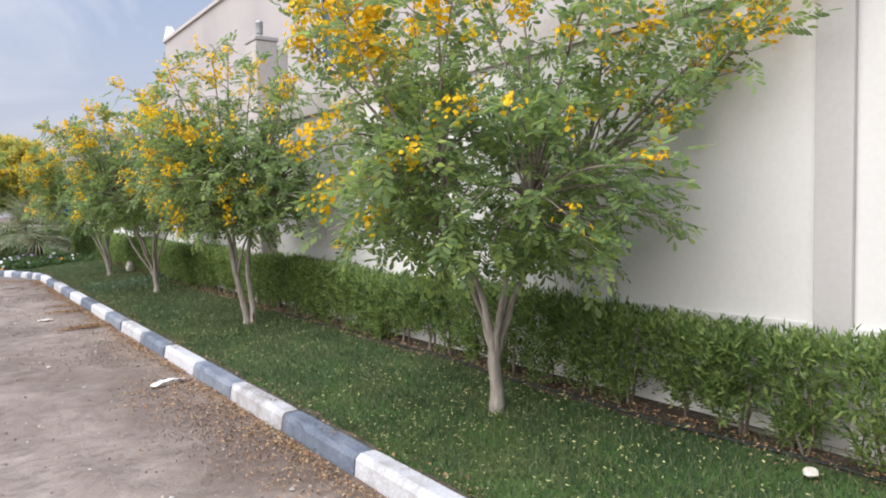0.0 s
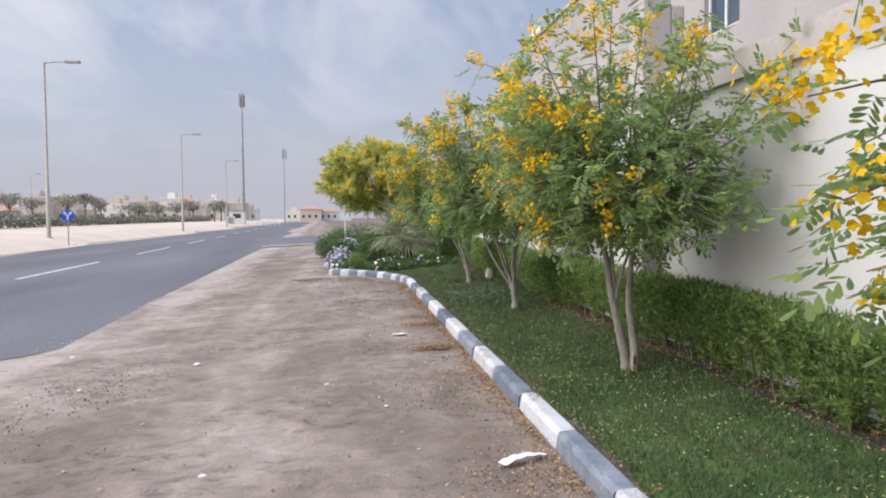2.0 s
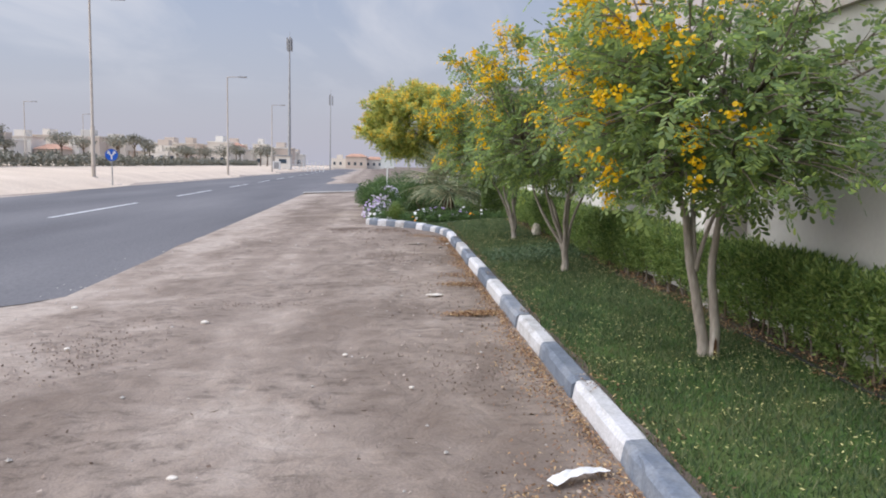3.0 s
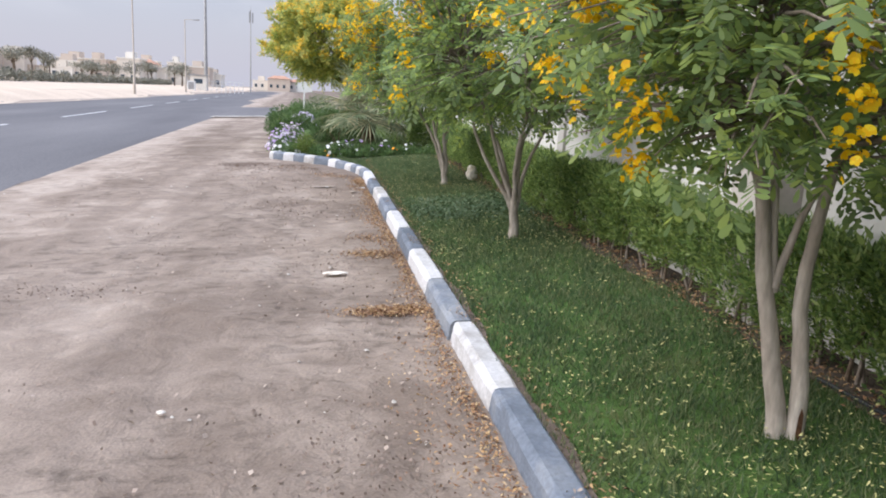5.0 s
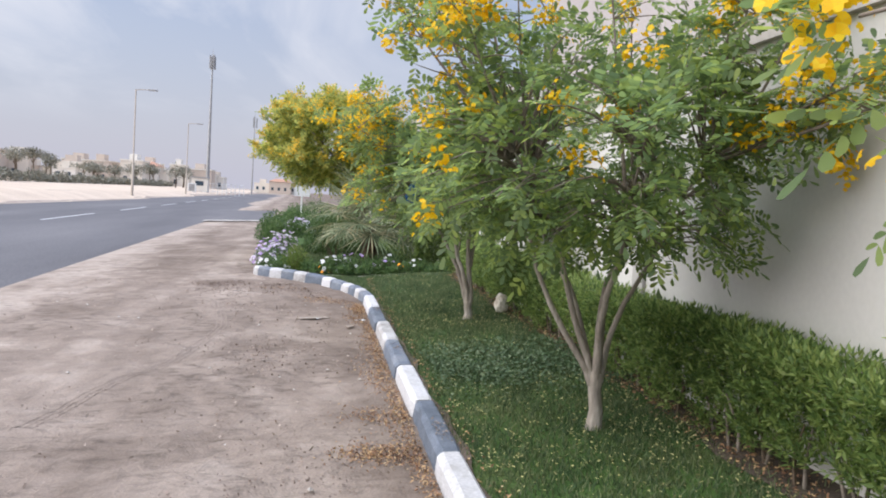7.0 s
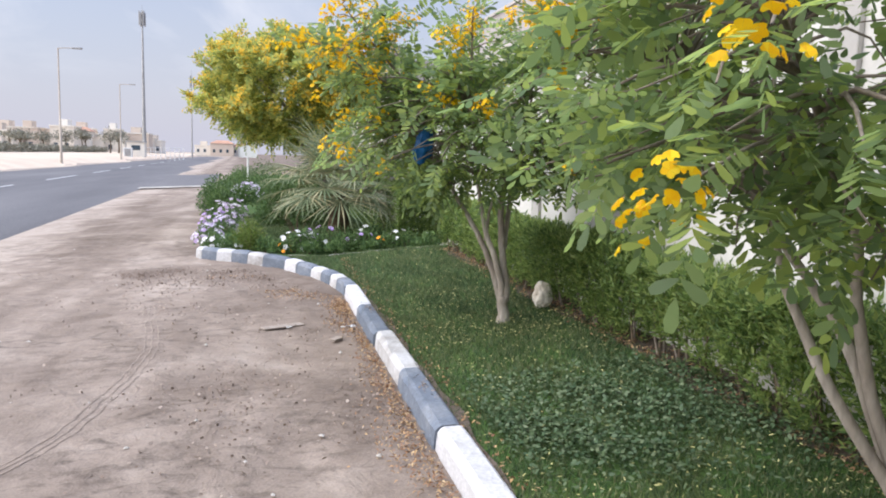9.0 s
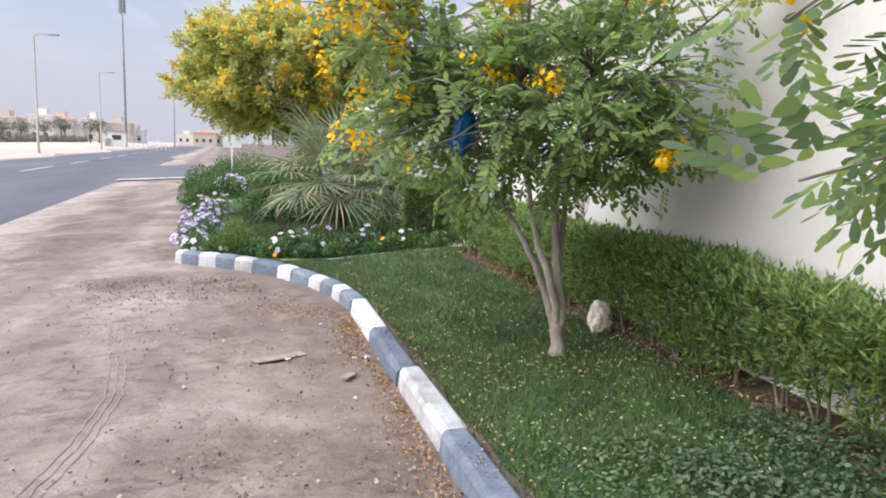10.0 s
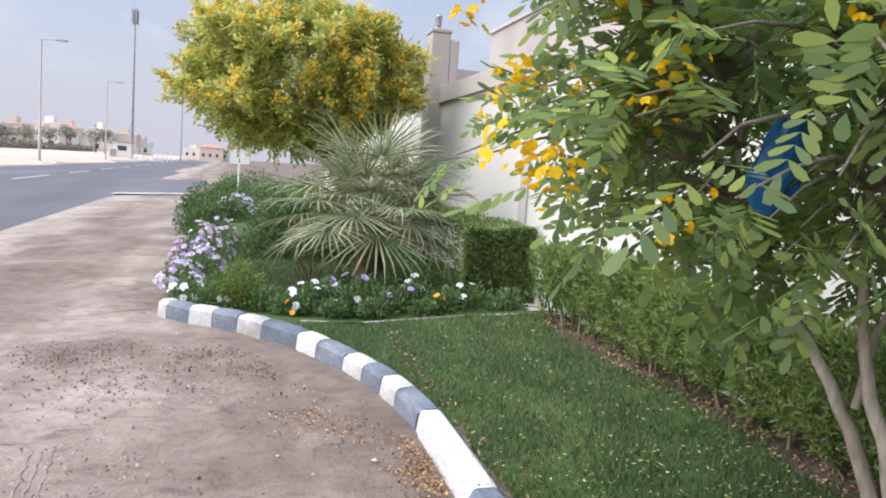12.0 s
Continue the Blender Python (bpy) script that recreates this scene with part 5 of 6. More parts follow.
def oddments():
    z = float(lawn_z(np.array(3.42), np.array(16.7)))
    put("garden_stone", lumpy("garden_stone", 0.085, 0.075, 0.12, STONE, 9, 4, 0.22), None, "pale upright stone standing under the hedge", "stone", at=(3.42, 16.72, z + 0.11))
    put("flat_stone", lumpy("flat_stone", 0.10, 0.045, 0.014, STONE, 8), None, "pale flat stone lying on the earth", "stone", at=pose(1.275, 11.83, float(earth_z(np.array(1.275), np.array(11.83))) + 0.012, 0, 0, 12))
    put("broken_stone", lumpy("broken_stone", 0.055, 0.035, 0.018, STONE, 12), None, "broken white stone beside the hedge", "stone", at=pose(3.36, 1.9, float(lawn_z(np.array(3.36), np.array(1.9))) + 0.03, 0, 0, 30))
    for i, (x, y, s) in enumerate(((-1.0, 10.5, 0.03), (-1.9, 9.6, 0.02), (0.4, 9.2, 0.016), (-2.3, 8.3, 0.03), (-0.3, 6.9, 0.02), (0.9, 8.3, 0.014), (-2.6, 11.5, 0.026))):
        put("pebble_stone", lumpy("pebble_stone", s * 1.4, s, s * 0.7, STONE, 20 + i, 2), None, "small pale stone on the earth", "stone", "loose stones", at=(x, y, float(earth_z(np.array(x), np.array(y))) + s * 0.45))
    # scrap of paper
    r = random.Random(4)
    bm = bmesh.new()
    n, m = 9, 4
    g = [[bm.verts.new(((i / (n - 1) - 0.5) * 0.34, (j / (m - 1) - 0.5) * 0.075 + 0.006 * math.sin(i * 0.8) - 0.02 * (i / (n - 1)) ** 2, 0.012 + r.uniform(0, 0.012) + 0.02 * math.sin(i * 0.39))) for j in range(m)] for i in range(n)]
    for i in range(n - 1):
        for j in range(m - 1):
            bm.faces.new((g[i][j], g[i + 1][j], g[i + 1][j + 1], g[i][j + 1]))
    me = bpy.data.meshes.new("paper")
    bm.to_mesh(me); bm.free()
    me.materials.append(PAPER)
    put("paper_scrap", me, None, "crumpled white paper strip on the earth", "litter", at=pose(1.66, 6.77, float(earth_z(np.array(1.66), np.array(6.77))) + 0.006, 0, 0, 30))
    for x, y, w, l, a in ((1.25, 17.27, 0.10, 0.38, -66), (1.66, 16.75, 0.06, 0.12, -40)):
        bm = box_bm(-w / 2, w / 2, -l / 2, l / 2, 0, 0.009, 0.002)
        bmesh.ops.subdivide_edges(bm, edges=bm.edges[:], cuts=1)
        me = bpy.data.meshes.new("board")
        bm.to_mesh(me); bm.free()
        me.materials.append(WOOD)
        put("wooden_board", me, None, "weathered grey board scrap on the earth", "board", at=pose(x, y, float(earth_z(np.array(x), np.array(y))) + 0.008, 0, 0, a))
    # crumpled foil wrapper and white scraps by the kerb
    for x, y, s, mat, what in ((1.82, 17.12, 0.042, FOIL, "crumpled silver foil wrapper beside the kerb"), (1.755, 17.13, 0.018, PAPER, "torn scrap of white paper on the earth"), (1.30, 17.20, 0.02, PAPER, "torn scrap of white paper on the earth")):
        bm = bmesh.new()
        k = 6
        gg = [[bm.verts.new(((i / (k - 1) - 0.5) * 2 * s, (j / (k - 1) - 0.5) * 1.3 * s, 0.008 + r.uniform(0, 0.5) * s)) for j in range(k)] for i in range(k)]
        for i in range(k - 1):
            for j in range(k - 1):
                bm.faces.new((gg[i][j], gg[i + 1][j], gg[i + 1][j + 1], gg[i][j + 1]))
        me = bpy.data.meshes.new("scrap")
        bm.to_mesh(me); bm.free()
        me.materials.append(mat)
        put("foil_wrapper" if mat == FOIL else "paper_piece", me, None, what, "litter", at=pose(x, y, float(earth_z(np.array(x), np.array(y))) + 0.006, 0, 0, 25))
    # hose along the wall foot
    pts = [(3.5 + 0.03 * math.sin(y * 1.3) + 0.02 * math.sin(y * 4), y, float(lawn_z(np.array(3.5), np.array(y))) + 0.018) for y in np.arange(-2, 9, 0.3)]
    put("irrigation_hose", tube_mesh("hose", pts, [0.011] * len(pts), RUBBER, 7), None, "black irrigation hose along the hedge foot", "hose")
    # blue plastic bag caught in the branches
    bm = bmesh.new()
    bmesh.ops.create_icosphere(bm, subdivisions=3, radius=1)
    for v in bm.verts:
        c = v.co.copy()
        k = 1 + 0.30 * noise.noise(c * 2.3) + 0.2 * noise.noise(c * 6)
        v.co = Vector((c.x * 0.075 * k, c.y * 0.05 * k, c.z * 0.115 * k + (0.04 if c.z > 0.6 else 0)))
    me = bpy.data.meshes.new("bag")
    bm.to_mesh(me); bm.free()
    me.materials.append(BLUE_BAG)
    put("blue_plastic_bag", me, None, "crumpled blue plastic bag caught in tree branches", "bag", at=pose(2.22, 16.18, 1.68, 10, 8, 20))
    # tyre track pressed in the earth
    V, F = [], []
    path = [(-0.55, 13.2), (-0.3, 14.2), (0.02, 15.1), (0.2, 15.9), (0.25, 16.7), (0.17, 17.4), (0.06, 18.0), (0.0, 18.6)]
    fine = []
    for (ax, ay), (bx, by) in zip(path, path[1:]):
        for k in range(24):
            s = k / 24
            fine.append((ax + (bx - ax) * s, ay + (by - ay) * s))
    for off in (-0.05, 0.0, 0.05):
        b = len(V)
        for i, (x, y) in enumerate(fine):
            for e in (-0.005, 0.005):
                wob = 0.004 * math.sin(i * 0.9 + off * 40)
                V.append((x + off + e + wob, y, float(earth_z(np.array(x + off), np.array(y))) + rough_z(x + off + e, y) + 0.004))
        F += [(b + 2 * i, b + 2 * i + 1, b + 2 * i + 3, b + 2 * i + 2) for i in range(len(fine) - 1)]
    put("tyre_track", mesh_of("tyre_track", V, F, TRACK), None, "narrow tyre track pressed into the earth", "track", kind="structure")


def flower_bed():
    bed_ground()
    k = 0
    plan = [  # x, y, radius, height, flowers, petals
        (0.42, 22.2, 0.18, 0.24, 10, WHITE_PETAL), (0.30, 22.8, 0.22, 0.34, 34, LILAC), (0.5, 23.5, 0.24, 0.36, 34, LILAC), (0.30, 24.3, 0.24, 0.40, 36, VIOLET), (0.55, 25.2, 0.26, 0.42, 34, LILAC),
        (0.35, 26.2, 0.28, 0.45, 34, LILAC), (0.55, 27.2, 0.3, 0.4, 30, LILAC), (1.55, 21.55, 0.18, 0.26, 9, WHITE_PETAL), (1.70, 21.62, 0.17, 0.30, 8, VIOLET), (1.85, 21.5, 0.16, 0.24, 6, WHITE_PETAL), (2.02, 21.7, 0.20, 0.30, 4, VIOLET),
        (2.25, 21.5, 0.22, 0.22, 0, None), (2.5, 21.55, 0.2, 0.25, 5, VIOLET), (2.62, 21.75, 0.18, 0.24, 3, WHITE_PETAL), (2.85, 21.45, 0.18, 0.2, 1, WHITE_PETAL), (3.15, 21.5, 0.22, 0.24, 3, WHITE_PETAL), (3.45, 21.4, 0.2, 0.22, 1, WHITE_PETAL), (1.32, 21.55, 0.16, 0.16, 0, None), (2.3, 21.95, 0.24, 0.28, 2, WHITE_PETAL), (2.75, 22.1, 0.24, 0.26, 1, WHITE_PETAL),
        (1.15, 21.75, 0.16, 0.2, 0, None), (0.62, 21.95, 0.2, 0.24, 2, WHITE_PETAL), (1.75, 21.35, 0.15, 0.14, 0, None), (2.1, 21.3, 0.15, 0.14, 0, None), (3.3, 21.28, 0.16, 0.15, 0, None), (2.6, 21.28, 0.14, 0.12, 0, None)]
    for x, y, rad, h, c, petals in plan:
        k += 1
        what = "petunia clump with violet and white flowers" if c > 5 else ("green bedding plant with a few pale flowers" if c else "low green bedding plant without flowers")
        clump("petunia_clump" if c else "bedding_plant", (x, y, bed_z(x, y)), rad, h, BED_LEAF, 700, (0.025, 0.05), petals, c, (0.05, 0.075), what, "flowers", "bedding flowers", 100 + k)
    clump("pale_shrub", (0.92, 21.95, bed_z(0.92, 21.95)), 0.27, 0.42, PALE_SHRUB, 2600, (0.02, 0.04), label="small feathery pale green shrub in the bed", category="shrub", seed=140)
    for i, (x, y) in enumerate(((1.40, 21.45), (2.74, 21.35))):
        clump("marigold", (x, y, bed_z(x, y)), 0.09, 0.13, DARK_SHRUB, 160, (0.02, 0.035), MARIGOLD, 5, (0.035, 0.05), "small orange marigold plant", "flowers", "marigolds", 150 + i)
    for i, (x, y, rad, h) in enumerate(((0.25, 28.5, 0.45, 0.55), (0.05, 30.2, 0.5, 0.7), (0.6, 32, 0.5, 0.6), (-0.1, 34, 0.55, 0.75), (0.5, 36.5, 0.6, 0.8), (0.2, 39, 0.6, 0.7), (0.6, 43, 0.7, 0.9), (1.6, 29.5, 0.6, 0.7), (2.4, 31, 0.7, 0.8), (1.5, 34, 0.7, 0.9), (2.6, 36, 0.8, 1.1), (0.4, 47, 0.7, 0.8), (1.3, 40, 0.8, 1.1), (1.45, 25.6, 0.5, 0.85), (2.0, 25.2, 0.5, 0.9))):
        clump("dark_shrub", (x, y, bed_z(x, y)), rad, h, DARK_SHRUB, 1500, (0.05, 0.09), label="dark green rounded shrub in the bed", category="shrub", group="bed shrubs", seed=160 + i)
    clump("white_flower_patch", (0.75, 33.2, bed_z(0.75, 33.2)), 0.45, 0.5, DARK_SHRUB, 900, (0.03, 0.06), LILAC, 160, (0.05, 0.08), "low patch of white flowers", "flowers", seed=190)
    part_r = thing("bed_low_wall", (0.9, 37.0, 0.2), "low pale concrete bed edge", "edging", kind="structure")
    part("edge_slab", box_bm(-0.75, 0.9, -0.1, 0.1, -0.1, 0.14, 0.02), CONCRETE, part_r)
    fan_palm((2.30, 22.80, bed_z(2.30, 22.80)))
    # bare twiggy shrub in front of the palm
    r = random.Random(8)
    root = thing("bare_shrub", (1.65, 22.6, bed_z(1.65, 22.6)), "thin bare twiggy shrub in the bed", "shrub")
    for i in range(9):
        a = r.uniform(0, 6.28)
        put("twig", tube_mesh("twig", bend((0, 0, -0.02), (math.cos(a) * 0.22, math.sin(a) * 0.22, r.uniform(0.3, 0.5)), 0.03, 5, 0.03, r), [0.008, 0.007, 0.006, 0.004, 0.003], TWIG, 5), root)
    # round mirror-like white sign on a post at the far end of the bed
    x, y = 0.68, 40.0
    root = thing("white_sign", (x, y, bed_z(x, y)), "white sign plate on a thin white post", "sign")
    put("post", tube_mesh("post", [(0, 0, -0.1), (0, 0, 1.35)], [0.035, 0.035], WHITE, 8), root)
    part("plate", box_bm(-0.33, 0.33, -0.03, 0.0, 1.25, 1.72, 0.05), WHITE, root)


# ---------------------------------------------------------------- across the road
def gz(x, y):
    return float(earth_z(np.array(float(x)), np.array(float(y))))


def street_lamp(x, y, h=11.0):
    root = thing("street_lamp", (x, y, gz(x, y)), "tall tan steel street lamp with a single arm", "street lamp", "street lamps")
    part("base_plate", box_bm(-0.2, 0.2, -0.2, 0.2, -0.1, 0.05, 0.01), CONCRETE, root)
    put("pole", tube_mesh("pole", [(0, 0, 0), (0, 0, 3.2), (0, 0, 3.25), (0, 0, h)], [0.13, 0.12, 0.085, 0.06], TAN_STEEL, 10), root)
    put("arm", tube_mesh("arm", [(0, 0, h - 0.05), (0.5, 0, h + 0.02), (1.25, 0, h + 0.04)], [0.05, 0.045, 0.04], TAN_STEEL, 8), root)
    bm = box_bm(1.2, 2.15, -0.17, 0.17, h - 0.04, h + 0.14, 0.06)
    part("lamp_head", bm, STEEL, root, "flat grey lamp head")
    return root


def mast(x, y, h, heads, thick=1.0):
    root = thing("telecom_mast", (x, y, gz(x, y)), "slender grey telecom mast with antennas on top", "mast", "telecom masts")
    n = 6
    for i in range(n):
        r0 = (0.42 - 0.05 * i) * thick
        put("mast_section", tube_mesh("mast_section", [(0, 0, h * i / n), (0, 0, h * (i + 1) / n)], [r0, r0 - 0.03 * thick], STEEL, 10), root)
    for k in range(heads):
        a = k * 2 * math.pi / heads
        part("antenna", box_bm(-0.16 + 0.55 * math.cos(a), 0.16 + 0.55 * math.cos(a), -0.16 + 0.55 * math.sin(a), 0.16 + 0.55 * math.sin(a), h - 3.4 + 0.3 * (k % 2), h - 0.6 + 0.4 * (k % 2), 0.05), STEEL, root)
    put("spike", tube_mesh("spike", [(0, 0, h), (0, 0, h + 1.2)], [0.04, 0.02], STEEL, 6), root)


def far_villa(x, y, w, d, h, storeys, red):
    root = thing("far_villa", (x, y, 0.8), "pale sunlit villa with flat roof and small windows" if not red else "pale sunlit villa with a clay tile roof", "house", "villas across the road")
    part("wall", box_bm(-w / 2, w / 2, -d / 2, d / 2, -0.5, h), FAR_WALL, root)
    if red:
        bm = bmesh.new()
        q = [bm.verts.new(v) for v in ((-w / 2 - 0.4, -d / 2 - 0.4, h), (w / 2 + 0.4, -d / 2 - 0.4, h), (w / 2 + 0.4, d / 2 + 0.4, h), (-w / 2 - 0.4, d / 2 + 0.4, h))]
        t = [bm.verts.new(v) for v in ((-w / 4, 0, h + 1.3), (w / 4, 0, h + 1.3))]
        for f in ((q[0], q[1], t[1], t[0]), (q[2], q[3], t[0], t[1]), (q[1], q[2], t[1]), (q[3], q[0], t[0]), (q[3], q[2], q[1], q[0])):
            bm.faces.new(f)
        part("roof", bm, RED_ROOF, root)
    else:
        part("roof", box_bm(-w / 2 - 0.15, w / 2 + 0.15, -d / 2 - 0.15, d / 2 + 0.15, h, h + 0.35), FAR_WALL, root)
        part("roof_room", box_bm(-w / 5, w / 6, -d / 4, d / 4, h + 0.35, h + 2.0), FAR_WALL, root)
    for s in range(storeys):
        for k in range(int(w / 2.6)):
            xx = -w / 2 + 1.4 + k * 2.6
            part("window", box_bm(xx - 0.5, xx + 0.5, -d / 2 - 0.05, -d / 2 + 0.1, 0.9 + s * 3.1, 2.2 + s * 3.1, 0.03), GLASS, root)


def far_tree(x, y, h, w, seed, flat=0.35):
    global rng
    rng = np.random.default_rng(seed)
    r = random.Random(seed)
    root = thing("far_tree", (x, y, gz(x, y)), "small spreading tree across the road in haze-paled green", "tree", "trees across the road")
    put("trunk", tube_mesh("trunk", [(0, 0, -0.1), (0.1, 0, h * 0.35), (0, 0, h * 0.7)], [0.16, 0.12, 0.07], TWIG, 7), root)
    for k in range(4):
        a = k * 1.57 + r.random()
        put("limb", tube_mesh("limb", bend((0, 0, h * 0.5), (math.cos(a) * w * 0.3, math.sin(a) * w * 0.3, h * 0.85), 0.1, 4, 0.1, r), [0.07, 0.05, 0.04, 0.02], TWIG, 5), root)
    n = 560
    q = unit(rng.normal(0, 1, (n, 3)))
    lump = np.array([1 + 0.55 * noise.noise(Vector(v) * 2.2 + Vector((seed, 0, 0))) for v in q])
    P = q * (rng.random(n) ** 0.4 * lump)[:, None] * np.array([w / 2, w / 2, h * flat]) + np.array([0, 0, h * (1 - flat * 0.9)])
    put("crown", raw_mesh("crown", blades(P, rng.normal(0, 1, (n, 3)), rng.uniform(0.2, 0.5, n), rng.uniform(0.12, 0.25, n), OVAL), 6, FAR_HAZE_GREEN), root, kind="stuff")


def far_side():
    global rng
    sand_bank()
    street_lamp(-17.8, 52.4)
    street_lamp(-17.5, 91.0)
    street_lamp(-18.6, 131.0)
    street_lamp(-60.2, 135.5, 9.8)
    street_lamp(-68.0, 180.0, 10.5)
    mast(-22.7, 185.0, 30.5, 6)
    mast(-16.5, 230.0, 22.5, 3, 0.5)
    # keep-direction sign
    x, y = -15.9, 50.2
    root = thing("road_sign", (x, y, gz(x, y)), "round blue direction sign with a forked white arrow on a post", "road sign")
    put("post", tube_mesh("post", [(0, 0.05, -0.1), (0, 0.05, 2.2)], [0.035, 0.035], STEEL, 8), root)
    disc = put("sign_disc", lathe("sign_disc", [(0.36, -0.012), (0.36, 0.012)], BLUE_SIGN, 28), root, "blue disc", at=pose(0, 0, 1.85, 90, 0, 14))
    V = [(-0.045, 0.27), (-0.045, 0.06), (0.045, 0.06), (0.045, 0.27), (-0.19, -0.10), (-0.12, -0.15), (0.12, -0.15), (0.19, -0.10), (-0.26, -0.06), (-0.19, -0.27), (-0.05, -0.15), (0.26, -0.06), (0.05, -0.15), (0.19, -0.27), (0.0, 0.0)]
    part_me = mesh_of("arrow", [(a, -b, 0.018) for a, b in V], [(3, 2, 1, 0), (14, 5, 4, 1), (2, 7, 6, 14), (2, 14, 1), (10, 9, 8), (11, 13, 12)], WHITE)
    put("arrow", part_me, disc, "white arrow")
    # clipped far hedge
    rng = np.random.default_rng(61)
    n = 22000
    u = rng.uniform(30, 190, n)
    v = -23.5 - (u - 30) * 0.02 + rng.uniform(-0.5, 0.5, n)
    x = v * math.cos(SLANT) - u * math.sin(SLANT)
    y = u * math.cos(SLANT) + v * math.sin(SLANT)
    hgt = 0.85 + 0.2 * np.sin(u * 0.7) + 0.2 * np.sin(u * 2.3)
    z = earth_z(x, y) + rng.random(n) ** 0.7 * hgt
    put("far_hedge", raw_mesh("far_hedge", blades(np.stack([x, y, z], -1), rng.normal(0, 1, (n, 3)) + np.array([0, -0.3, 0.4]), rng.uniform(0.15, 0.35, n), rng.uniform(0.1, 0.2, n), OVAL), 6, FAR_HAZE_GREEN), None, "clipped hedge across the road in haze-paled green", "hedge", kind="stuff")
    r = random.Random(17)
    for i in range(56):
        s = i / 55
        x, y = -125 + 95 * s + r.uniform(-4, 4), 165 + 95 * s + r.uniform(-10, 10)
        far_villa(x, y, r.uniform(4, 8), r.uniform(6, 10), r.choice([3.0, 3.8, 4.6, 5.6, 6.4]), 1, i % 11 == 1)
    for i in range(30):
        s = i / 29
        x, y = -70 + 42 * s + r.uniform(-3, 3), 92 + 95 * s + r.uniform(-12, 12)
        far_tree(x, y, r.uniform(2.6, 5.4), r.uniform(2.4, 5.0), 300 + i, r.choice([0.12, 0.16, 0.2, 0.3]))
    # villa that closes the road's far end
    far_villa(-13.0, 335.0, 9, 9, 4.6, 1, True)
    far_villa(-5.5, 342.0, 8, 9, 3.6, 1, True)
    far_villa(-20.5, 340.0, 7, 9, 3.4, 1, False)
    # kiosk and site fence by the mast
    x, y = -20.6, 150
    root = thing("white_kiosk", (x, y, gz(x, y)), "small white utility cabinet", "cabinet")
    part("body", box_bm(-0.7, 0.7, -0.4, 0.4, -0.2, 1.5, 0.03), WHITE, root)
    part("door", box_bm(-0.5, 0.5, -0.44, -0.405, 0.1, 1.35, 0.01), STEEL, root)
    root = thing("site_fence", (-18.5, 168, gz(-18.5, 168)), "pale steel site fence round the mast", "fence")
    for i in range(12):
        xx = -4.5 + i * 0.8
        put("post", tube_mesh("post", [(xx, i * 1.1, -0.3), (xx, i * 1.1, 2.4)], [0.06, 0.06], WHITE, 6), root)
    for zz in (0.7, 1.5, 2.3):
        put("rail", tube_mesh("rail", [(-4.5, 0, zz), (4.3, 12.1, zz)], [0.05, 0.05], WHITE, 6), root)
    root = thing("gate_house", (-21.5, 166, gz(-21.5, 166)), "pale site cabin beside the mast", "cabin")
    part("body", box_bm(-1.6, 1.6, -1.2, 1.2, -0.2, 2.6, 0.03), FAR_WALL, root)
    part("roof", box_bm(-1.8, 1.8, -1.4, 1.4, 2.6, 2.8, 0.03), STEEL, root)
    part("window", box_bm(-0.8, 0.8, -1.24, -1.1, 1.1, 2.0, 0.01), GLASS, root)


# ---------------------------------------------------------------- build
ground_sheet()
road()
far_side()
lawn()
garden_wall()
gate_pillar(9.85, 3.90)
gate_pillar(26.4, 3.86)
villa(7.5, -12.0, 29.3, 7.95)
villa(7.6, 52.0, 78.0, 7.3)
villa(10.0, 24.0, 43.5, 7.2, False, False)


def tree_at(x, y):
    return (x, y, float(lawn_z(np.array(x), np.array(y))) - 0.01)


# the row of flowering trees, nearest first along the walk
flowering_tree(tree_at(2.97, 3.78), [(200, 0.027), (250, 0.026), (100, 0.026), (20, 0.029), (310, 0.026), (150, 0.022)], (-0.05, -0.06, 0.86, 1.40, 2.15, 1.16, 1.28),
               [(-0.95, 0.75, 2.45), (-0.8, 0.5, 2.75), (-0.6, -0.2, 2.9), (-0.2, 0.6, 2.8), (-1.05, 0.1, 2.5), (0.1, -0.1, 3.0), (0.35, 0.5, 2.8), (0.5, -0.5, 2.7), (-0.4, 0.9, 2.6), (0.0, -0.9, 2.6), (-0.7, -0.6, 2.5), (0.7, -1.1, 2.2), (0.6, -0.8, 2.45), (0.78, -1.35, 2.4)], 11,
               fork=0.46, spread=1.6, trunk=0.043, bowl=0.34, leaves=6200, clusters=180, label="small single-trunked tree with feathery leaves and yellow flowers on the lawn", right_branch=(0.78, -1.65, 2.5),
               sprays=[(-0.87, 0.11, 2.46), (-0.87, 0.11, 2.23), (-0.80, 0.2, 2.55), (-0.9, 0.05, 2.35), (-0.85, 0.15, 2.4), (-0.9, 0.1, 2.5), (-0.82, 0.1, 2.3), (-1.09, 0.28, 1.78), (-1.2, 0.37, 1.69), (-0.97, 0.19, 2.33), (-0.74, 0.01, 2.2), (-1.06, 0.26, 1.4), (-0.13, -0.47, 2.43), (-0.53, -0.15, 2.44), (-0.38, -0.27, 1.97), (0.2, -0.73, 1.91), (0.52, -0.98, 1.69), (0.74, -1.3, 2.42), (0.74, -1.45, 2.2), (0.76, -1.6, 2.45)])
